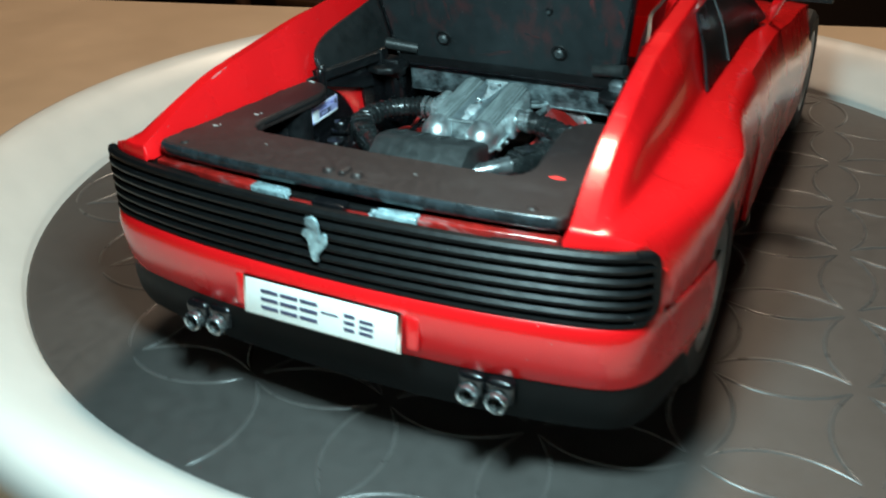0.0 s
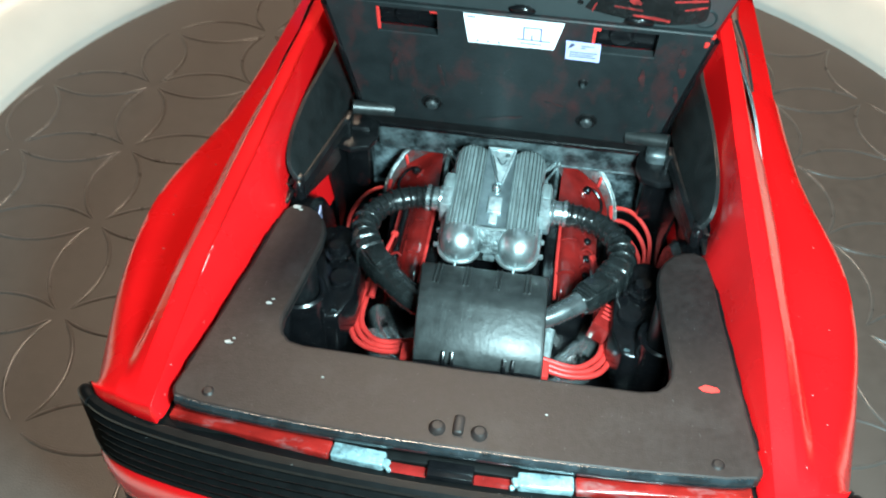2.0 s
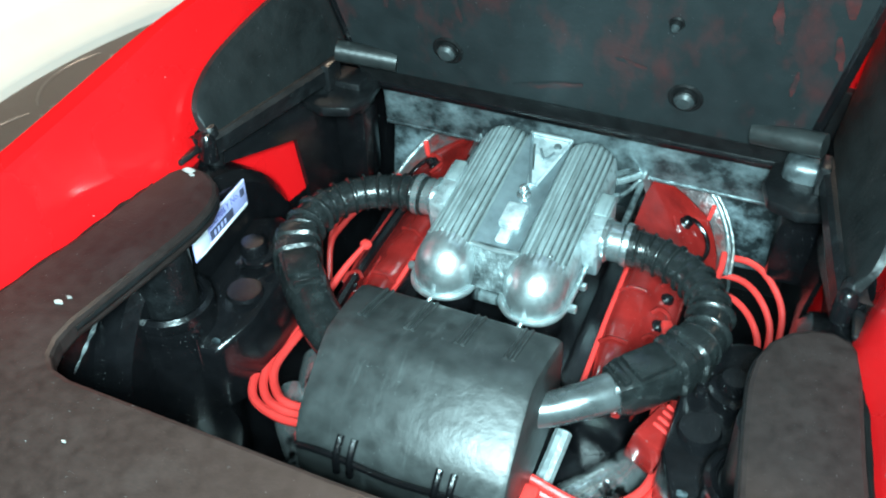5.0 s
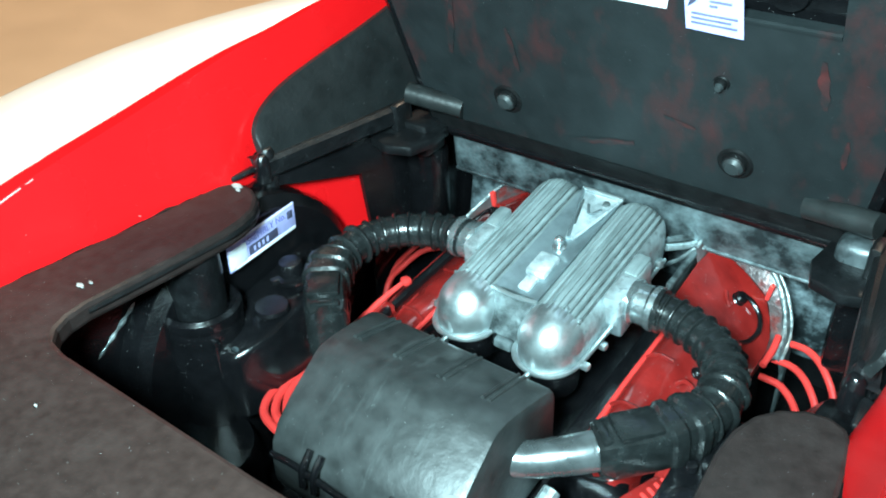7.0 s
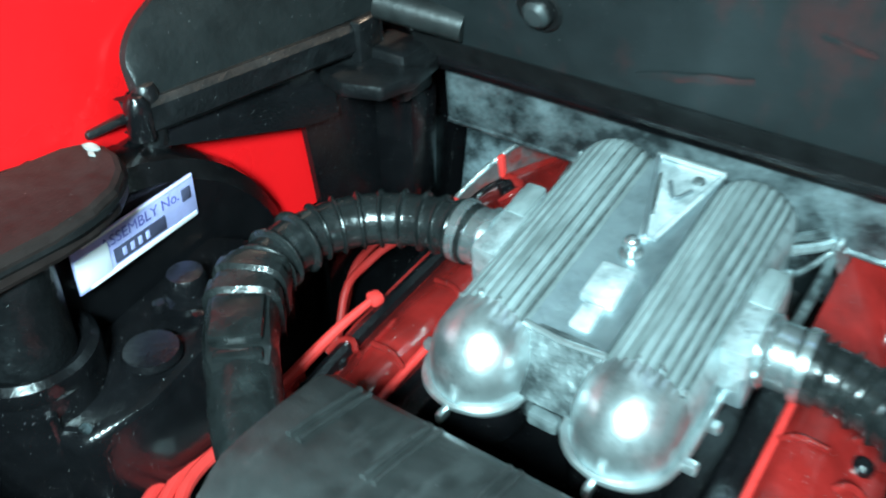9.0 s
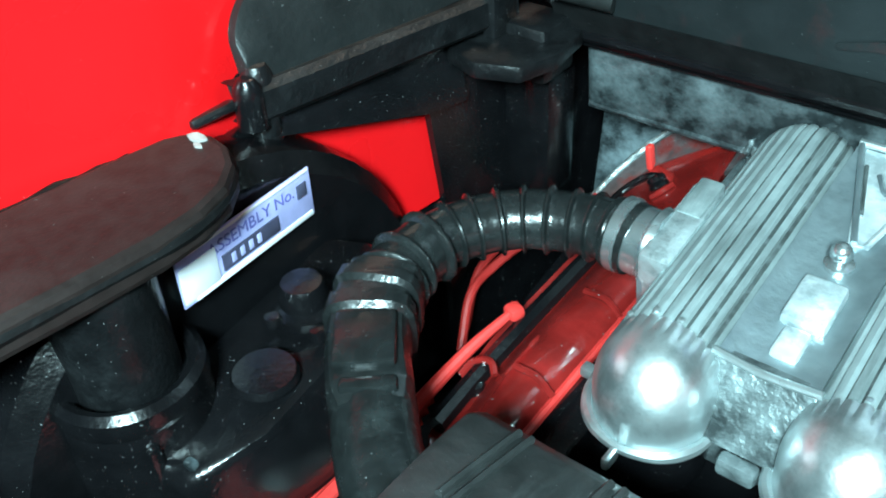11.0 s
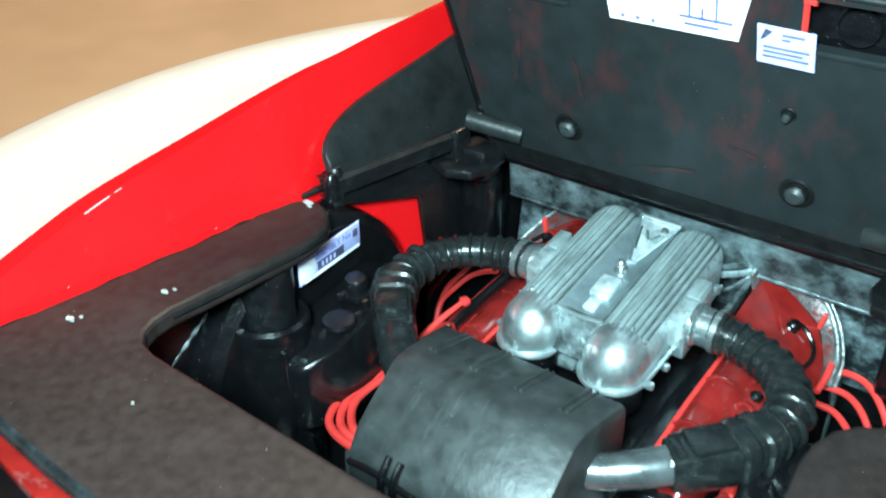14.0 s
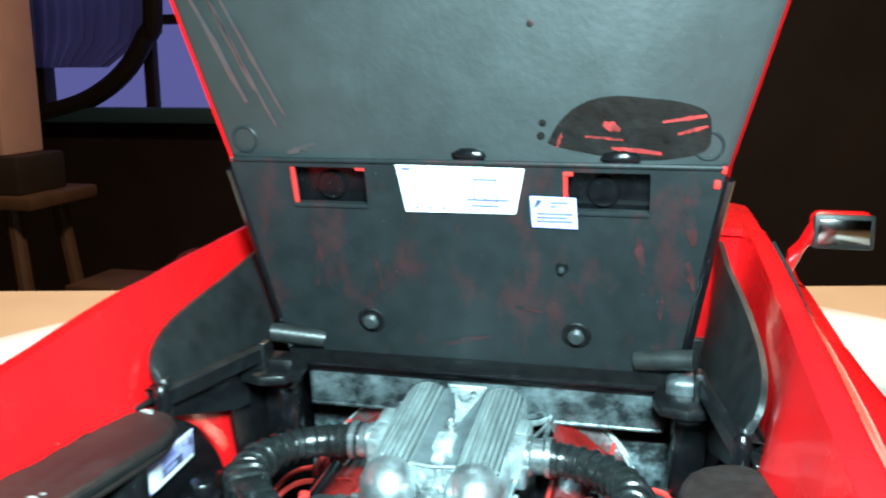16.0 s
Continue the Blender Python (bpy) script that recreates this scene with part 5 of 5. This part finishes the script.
def hose(s):
    path = [(s * 12.2, 64.0, 43.2), (s * 15.8, 63.8, 42.9), (s * 19.9, 62.0, 42.7), (s * 22.7, 58.4, 42.4), (s * 23.2, 54.2, 42.2), (s * 22.3, 51.2, 42.2)]

    def radius(t):
        # narrow rings on the first run, then broader swollen bands
        if t < 0.66:
            u = (t / 0.66 * 9) % 1
            return 2.08 + (0.30 * math.sin(3.1416 * u / 0.26) if u < 0.26 else -0.06)
        u = ((t - 0.66) / 0.34 * 3) % 1
        return 2.2 + (0.42 * math.sin(3.1416 * u / 0.34) ** 0.6 if u < 0.34 else 0.0)

    h = part("air_hose", tube(path, radius, 22, 30), HOSE, car, "black corrugated rubber air hose", smooth=24)
    part("hose_cuff", tube([(s * 12.0, 64.0, 43.1), (s * 13.4, 64.05, 43.2)], 2.4, 18, 1), HOSE, h)

    def swell(t):
        for c in (0.14, 0.36):
            if abs(t - c) < 0.055:
                return 2.72
        return 2.42 if t < 0.86 else 2.42 - 2.6 * (t - 0.86)

    end = [(s * 22.7, 52.2, 42.2), (s * 21.7, 49.9, 42.15), (s * 20.0, 47.5, 42.0), (s * 18.1, 45.5, 41.8), (s * 16.4, 43.9, 41.6)]
    part("square_joint", square_tube(end, swell, 9), HOSE, h, "squared black end of the hose with raised bands")
    part("joint_plate", box((s * 19.0, 46.4, 44.3), (3.5, 4.2, 0.7), 0.25, (0, 0, -40 * s)), HOSE, h, "raised flat plate")
    part("joint_lug", box((s * 16.9, 44.3, 43.7), (3.2, 1.0, 0.9), 0.3, (0, 0, -40 * s)), HOSE, h)
    part("elbow", tube([(s * 17.4, 44.9, 41.65), (s * 14.6, 42.3, 41.3), (s * 11.8, 40.4, 40.8), (s * 8.5, 38.8, 40.4)], (lambda t: 1.95 - 0.3 * t) if s > 0 else 2.4, 18, 5), GUNMETAL if s > 0 else HOSE, h, "smooth elbow into the air box")


hose(1)
hose(-1)

# ignition leads


def leads(s):
    for k in range(3):
        o = 1.0 * k
        pts = [(s * (21.6 - 0.3 * k), 54 - k, 31.5), (s * (23.2 - o * 0.7), 48.0, 31.0), (s * (23.4 - o), 42.0, 31.0 + 0.2 * k), (s * (21.0 - o), 36.8 + o * 0.8, 31.8), (s * (16.0), 34.8 + o, 32.6), (s * 10.6, 35.2 + o, 33.6)]
        part("ignition_lead", tube(pts, 0.52, 9, 5), WIRE, engine, "red rubber ignition lead")
    for k in range(3 if s > 0 else 2):
        lift = 0.5 if s > 0 else -1.4
        pts = [(s * (21.6 + 0.2 * k), 80.4 - 3.2 * k, 31.4 + lift - 0.4 * k), (s * (25.4 - 0.4 * k), 79.2 - 2.9 * k, 32.4 + lift - 0.8 * k), (s * (28.2 - 0.6 * k), 77.0 - 2.8 * k, 32.0 + lift - 0.9 * k), (s * (30.4 - 0.9 * k), 74.6 - 2.8 * k, 29.6 + lift - 0.6 * k), (s * (30.8 - 1.2 * k), 71.4 - 2.6 * k, 26.6), (s * (29.8 - 1.4 * k), 68.0 - 2.4 * k, 23.0)]
        part("ignition_lead", tube(pts, 0.42, 9, 5), WIRE, engine, "red rubber ignition lead")
    bundle = [(s * 20.6, 47.0, 32.5), (s * 20.3, 51.5, 34.0), (s * 19.6, 56.0, 35.6), (s * 18.8, 59.5, 36.6)]
    part("thick_lead", tube(bundle, lambda t: (0.85 if s > 0 else 0.62) - 0.3 * t, 10, 5), WIRE, engine, "thick bright red lead")
    part("bundle_clip", box((s * 18.7, 60.0, 36.6), (1.3, 1.2, 1.0), 0.35, (0, 0, s * 20)), WIRE, engine)
    part("lead_holder", box((s * 11.6, 33.6, 33.4), (2.0, 3.6, 4.0), 0.5), WIRE, engine, "red lead holder")
    for k in range(2):
        part("header_pipe", tube([(s * 19.5, 48 - 6 * k, 27), (s * 17.0, 43 - 5 * k, 28.0), (s * 13.0, 38 - 4 * k, 28.0)], 2.2, 14, 4), DARKSTEEL, engine, "dark polished header pipe")


leads(1)
leads(-1)

part("silver_post", tube([(12.2, 43.8, 33.6), (12.0, 41.0, 32.4), (11.6, 36.0, 30.4)], 0.95, 10, 3), SILVER, engine, "worn silver post beside the air box")
coil = part("coil_block", box((21.2, 45.4, 35.0), (3.6, 5.2, 4.6), 0.5, (0, 12, -20)), CAMRED, engine, "dark red ribbed coil block")
for k in range(4):
    part("coil_rib", box((22.3 - 0.25 * k, 47.6 - 0.9 * k, 37.2), (2.0, 0.4, 0.5), 0.15, (0, 12, -20)), WIRE, coil)
# patchy silver bulkhead plate and cross bar
part("heat_shield", box((1.0, 88.9, 31.0), (60.0, 1.0, 9.6), 0.3, (-8, 0, 0)), PATCHY, car, "patchy silver heat shield")
part("shield_lip", box((1.0, 87.3, 26.2), (59.5, 1.6, 0.8), 0.3), PATCHY, car)
part("cross_bar", box((0.2, 81.2, 44.0), (52.4, 2.0, 6.8), 0.9, (6, 0, 0), 4), BARPAINT, car, "dark cross bar with worn silver streaks")
# thin pale tubes draw the highlights along the bar
for z, q in ((47.2, 0.28), (43.6, 0.2)):
    part("bar_highlight", tube([(-25.4, 80.2 + 0.1 * (47.2 - z), z), (0, 80.1 + 0.1 * (47.2 - z), z), (25.8, 80.2 + 0.1 * (47.2 - z), z)], lambda t: q * (0.8 + 0.4 * math.sin(70 * t) * math.sin(31 * t)), 8, 20), SPARKLE, car, "drawn highlight line along the cross bar")
part("bar_lip", tube([(-25.6, 80.8, 41.2), (0, 80.7, 41.2), (26.0, 80.8, 41.2)], 0.4, 8, 2), BARPAINT, car)

# ---- raised engine lid ----
Y0, Z0, Y1, Z1, Y2, Z2 = 79.8, 47.7, 71.4, 79.3, 64.6, 118.0
LOWN = Vector((0, -(Z1 - Z0), -(Y0 - Y1))).normalized()
UPN = Vector((0, -(Z2 - Z1), -(Y1 - Y2))).normalized()


def low_point(x, z, out=0.0):
    return Vector((x, Y0 - (z - Z0) * (Y0 - Y1) / (Z1 - Z0), z)) + LOWN * out


def up_point(x, z, out=0.0):
    return Vector((x, Y1 - (z - Z1) * (Y1 - Y2) / (Z2 - Z1), z)) + UPN * out


def low_half(z):
    return 27.6 + (z - Z0) * 4.6 / (Z1 - Z0)


HOLES = ((-23.6, -13.2), (12.8, 23.4))
HZ0, HZ1 = 72.9, 78.3
b = bmesh.new()
grid = []
zs = [Z0, 54, 60, 66, HZ0, HZ1, Z1]
for z in zs:
    w = low_half(z)
    xs = [-w, HOLES[0][0], HOLES[0][1], -6, 0, 6, HOLES[1][0], HOLES[1][1], w]
    grid.append([b.verts.new(low_point(x, z, 0.9)) for x in xs])
for j in range(len(zs) - 1):
    for i in range(8):
        if zs[j] == HZ0 and i in (1, 6):
            continue
        b.faces.new((grid[j][i], grid[j][i + 1], grid[j + 1][i + 1], grid[j + 1][i]))
slab(b, -1.8 * LOWN)
lid = part("engine_lid", b, LIDBLACK, car, "raised engine lid, black brushed paint inside with red showing through", smooth=30)
rows = []
for z in (Z1 - 0.5, 84, 92, 100, 108, 114, Z2):
    w = 32.6 + (z - Z1) * 10.4 / (Z2 - Z1)
    rows.append([up_point(-w, z, -0.8), up_point(-w + 1.2, z, 0.0), up_point(-15, z, 0.1), up_point(15, z, 0.1), up_point(w - 1.2, z, 0.0), up_point(w, z, -0.8)])
b = loft(rows)
part("upper_inner_panel", slab(b, -1.0 * UPN), LIDGREY, lid, "grey-black inner face with red streaks")
rows = []
for z in (Z0, 60, 70, Z1, 88, 98, 108, Z2):
    w = (low_half(z) if z < Z1 else 32.2 + (z - Z1) * 10.4 / (Z2 - Z1)) + 0.7
    f = low_point if z < Z1 else up_point
    rows.append([f(-w, z, -0.4), f(-w + 0.6, z, -3.4), f(-15, z, -4.2), f(15, z, -4.2), f(w - 0.6, z, -3.4), f(w, z, -0.4)])
part("outer_skin", slab(loft(rows), (0, 0.8, 0.2)), RED, lid, "red outer skin of the lid")
part("lid_lip", tube([low_point(-27.4, Z0 + 0.6, 0.9), low_point(0, Z0 + 0.6, 0.9), low_point(27.4, Z0 + 0.6, 0.9)], 0.55, 10, 4), GLOSS, lid, "black rolled lower edge")
part("lip_band", slab(loft([[low_point(-27.6, Z0 + 0.4, 0.96), low_point(27.6, Z0 + 0.4, 0.96)], [low_point(-27.8, Z0 + 3.0, 0.96), low_point(27.8, Z0 + 3.0, 0.96)]]), 0.12 * LOWN), LIPBLACK, lid, "bare black strip along the lower edge")
for x0, x1 in HOLES:
    xm = (x0 + x1) / 2
    part("recess", solid(loft([[low_point(x0 - 0.6, HZ0 - 0.6, -2.0), low_point(x1 + 0.6, HZ0 - 0.6, -2.0)], [low_point(x0 - 0.6, HZ1 + 0.6, -2.0), low_point(x1 + 0.6, HZ1 + 0.6, -2.0)]]), 0.3), GLOSS, lid, "glossy black recess")
    part("recess_disc", lathe([(0, 0.5), (1.9, 0.5), (2.1, 0.2), (2.1, -0.3)], Matrix.Translation(low_point(xm - 0.5, 75.0, -1.6)) @ LOWN.to_track_quat("Z", "Y").to_matrix().to_4x4(), 24), GLOSS, lid)
    e = [low_point(x0 + 0.2, HZ0 + 0.4, 0.6), low_point(x0 + 0.2, HZ1 - 0.1, 0.6)]
    part("red_edge", tube(e, 0.35, 6, 1), RED_FLAT, lid, "bare red edge")
    part("red_edge", tube([low_point(x1 - 1.3, HZ1 - 0.2, 0.5), low_point(x1 + 0.0, HZ1 - 0.2, 0.5)] if x0 < 0 else [low_point(x0, HZ1 - 0.2, 0.7), low_point(x0 + 1.2, HZ1 - 0.2, 0.7)], 0.4, 6, 1), RED_FLAT, lid, "bare red edge")
    part("recess_sill", tube([low_point(x0, HZ0 + 0.1, 0.95), low_point(x1, HZ0 + 0.1, 0.95)], 0.3, 6, 1), LIDBLACK, lid)
# this lip's black stands in for the shade below the lid
part("lower_lip", box((0, 79.9, 47.3), (54.6, 1.2, 1.4), 0.4, (-14, 0, 0), 3), GLOSS, lid, "lower lip of the lid, its shade put in as black")
part("crease_ledge", tube([low_point(-31.8, Z1 - 0.1, 0.9), low_point(0, Z1, 0.95), low_point(31.8, Z1 - 0.1, 0.9)], 0.35, 8, 1), LIDBLACK, lid)
ROT = LOWN.to_track_quat("Z", "Y").to_matrix().to_4x4()
for x, z, r in ((-14.6, 56.0, 1.75), (14.3, 55.6, 1.75), (12.5, 65.4, 0.75)):
    part("boss", lathe([(0, 0.9), (r * 0.55, 0.85), (r * 0.75, 0.55), (r * 0.8, 0.1), (r, 0.15), (r * 1.15, 0.0), (r * 1.15, -0.5)], Matrix.Translation(low_point(x, z, 0.95)) @ ROT, 22), LIPBLACK, lid, "round moulded boss")
    part("boss_top", lathe([(0, 1.15), (r * 0.45, 1.05), (r * 0.66, 0.7), (r * 0.68, 0.2)], Matrix.Translation(low_point(x, z, 0.95)) @ ROT, 20), LIDGREY, lid)
for s in (-1, 1):
    part("hinge_rod", tube([(s * 22.5, 77.9, 52.2), (s * 22.9, 77.8, 52.25), (s * 29.8, 75.9, 53.3)], lambda t: min(1.4, 0.7 + 14 * t), 16, 8), WORN, lid, "rounded hinge rod")
    part("lid_flange", tube([low_point(s * 27.9, 50.5, 0.2), low_point(s * 30.4, 66, 0.2), low_point(s * 32.4, 77.6, 0.2)], 0.9, 8, 2), GLOSS, lid, "black side flange")
    part("moulded_ring", lathe([(1.5, 0.12), (1.7, 0.16), (1.9, 0.02)], Matrix.Translation(up_point(s * 30.0, 81.6, 0.05)) @ UPN.to_track_quat("Z", "Y").to_matrix().to_4x4(), 24), LIDBLACK, lid)


def sheet(corners, out, f=low_point, thick=0.14):
    b = bmesh.new()
    b.faces.new([b.verts.new(f(x, z, out)) for x, z in corners])
    return slab(b, -thick * (LOWN if f is low_point else UPN))


part("paper_label", sheet([(-8.8, 78.9), (8.0, 78.7), (6.7, 72.7), (-7.9, 72.6)], 1.15), WHITEPAPER, lid, "white paper label with a printed drawing")
for x0, z0, x1, z1 in ((1.4, 76.4, 4.4, 76.5), (1.4, 73.8, 1.5, 76.4), (4.3, 73.6, 4.4, 76.4), (0.4, 73.7, 6.0, 73.8), (2.8, 73.7, 2.9, 74.8), (1.0, 72.9, 4.6, 73.0), (-8.0, 77.6, -6.8, 77.75), (-6.4, 72.4, -6.1, 72.6), (-4.6, 72.4, -4.3, 72.6), (-2.8, 72.4, -2.5, 72.6)):
    part("label_print", sheet([(x0 - 0.08, z0 + 0.7), (x1 + 0.08, z0 + 0.7), (x1 + 0.08, z1 + 0.9), (x0 - 0.08, z1 + 0.9)], 1.32, thick=0.05), BLUEINK, lid)
part("paper_label", sheet([(8.6, 75.2), (14.4, 75.1), (14.6, 71.0), (8.8, 71.1)], 1.25), PAPER, lid, "small bluish paper label with fine print")
part("label_print", sheet([(9.0, 73.6), (9.5, 74.9), (10.2, 74.7), (9.6, 74.0)], 1.4, thick=0.05), INK, lid)
for k, (x0, x1) in enumerate(((11.2, 13.4), (11.2, 12.0), (9.4, 14.0), (9.4, 13.4), (9.4, 14.0))):
    z = 74.6 - 0.5 * k - (0.5 if k > 1 else 0)
    part("label_print", sheet([(x0, z), (x1, z), (x1, z - 0.22), (x0, z - 0.22)], 1.4, thick=0.05), BLUEINK, lid)
# glossy black smear over bare red, and glue drops on the crease
smear = [(x - 1.0, 79.9 + (z - 79.6) * 1.15) for x, z in ((11.8, 81.2), (13.4, 83.6), (16.0, 85.4), (19.5, 86.2), (23.5, 86.0), (27.5, 85.6), (30.6, 84.6), (31.2, 82.6), (30.6, 80.6), (26.0, 79.6), (21.0, 79.6), (16.5, 80.2), (13.0, 80.8))]
smear = [(p.x, p.y) for p in smooth_path([(x, z, 0) for x, z in smear + smear[:1]], 4)[:-1]]
part("paint_smear", sheet(smear, 0.25, up_point, 0.08), SMEAR, lid, "glossy black smear with bare red streaks")
for x, z, r in ((10.2, 84.2, 0.45), (10.0, 82.6, 0.5), (8.8, 96.0, 0.4)):
    part("paint_dot", lathe([(0, 0.1), (r, 0.05), (r, 0)], Matrix.Translation(up_point(x, z, 0.2)) @ UPN.to_track_quat("Z", "Y").to_matrix().to_4x4(), 12), SMEAR, lid)
for x, w in ((0.8, 2.2), (19.8, 2.4)):
    blob = bmesh.new()
    bmesh.ops.create_icosphere(blob, subdivisions=3, radius=1)
    for v in blob.verts:
        k = 1 + 0.18 * noise.noise(v.co * 2.3 + Vector((x, 0, 0)))
        v.co = Vector((v.co.x * w * k, v.co.y * 0.7 * k, v.co.z * 0.95 * k))
    bmesh.ops.translate(blob, vec=up_point(x, 80.0, 0.3), verts=blob.verts)
    part("glue_drop", blob, GLOSS, lid, "glossy black glue drop")


# rubbed red brush strokes on the lid's inner face


def stroke(f, x0, z0, x1, z1, w, out):
    a, b2 = Vector((x0, z0)), Vector((x1, z1))
    d = (b2 - a).normalized()
    n = Vector((-d.y, d.x))
    rnd = random.Random(int(x0 * 31 + z0 * 17))
    left, right = [], []
    for k in range(9):
        t = k / 8
        c = a.lerp(b2, t)
        h = w * (0.35 + 0.65 * math.sin(3.1416 * (0.08 + 0.84 * t))) * (0.7 + 0.6 * rnd.random())
        left.append(c + n * h * 0.5)
        right.append(c - n * h * (0.3 + 0.4 * rnd.random()))
    pts = [(v.x, v.y) for v in left + right[::-1]]
    return part("rubbed_stroke", sheet(pts, out, f, 0.06), DULLRED, lid, "rubbed red stroke")


for x0, z0, x1, z1, w in ((-36.0, 101.5, -29.0, 86.5, 0.9), (-34.4, 103.5, -27.6, 88.0, 0.6), (-33.2, 101.0, -25.2, 83.4, 0.45), (-31.2, 100.0, -24.0, 85.0, 0.5), (-38.0, 108.0, -35.0, 100.0, 0.6), (-24.0, 79.8, -20.0, 81.2, 0.7)):
    stroke(up_point, x0, z0, x1, z1, w, 0.24).data.materials[0] = FAINTRED
for x0, z0, x1, z1, w in ((-20.4, 68.6, -22.0, 61.0, 1.1), (-13.2, 66.2, -12.2, 60.6, 0.7), (-6.4, 52.6, 2.4, 54.6, 0.9), (6.1, 59.6, 9.8, 58.8, 0.5),
                          (22.1, 70.2, 22.8, 65.0, 1.0), (28.0, 75.8, 28.8, 69.2, 1.2), (25.3, 62.0, 25.1, 58.6, 0.7), (28.2, 67.0, 29.2, 63.0, 0.8)):
    stroke(low_point, x0, z0, x1, z1, w, 1.05)
for x0, z0, x1, z1, w in ((24.6, 84.4, 29.6, 85.2, 0.7), (26.4, 83.0, 29.8, 84.0, 0.6), (15.4, 82.6, 20.0, 82.2, 0.5), (18.6, 81.2, 24.6, 80.6, 0.8), (17.6, 84.2, 19.6, 83.4, 1.6), (12.0, 81.2, 12.6, 83.0, 0.4)):
    s2 = stroke(up_point, x0, z0, x1, z1, w * 0.7, 0.36)
    s2.data.materials[0] = STREAKRED
# pale speckled line along the wheel humps
for s in (-1, 1):
    arc = [(s * 34.9, 25.6 + 1.25 * k, 38.6 + 0.92 * k - 0.012 * k * k) for k in range(9)]
    part("hump_edge", tube(arc, lambda t: 0.15 + 0.3 * math.sin(3.1416 * t) * (0.7 + 0.3 * math.sin(40 * t)), 8, 4), SPARKLE, car, "pale speckled edge of the hump")
for x, z, w in ((-31.8, 79.2, 0.5), (31.9, 79.0, 0.7), (31.2, 77.2, 0.8)):
    part("paint_chip", box(low_point(x, z, 0.9), (w, 0.5, w * 1.4), 0.15, (14, 0, 20)), RED_FLAT, lid, "bare red chip")
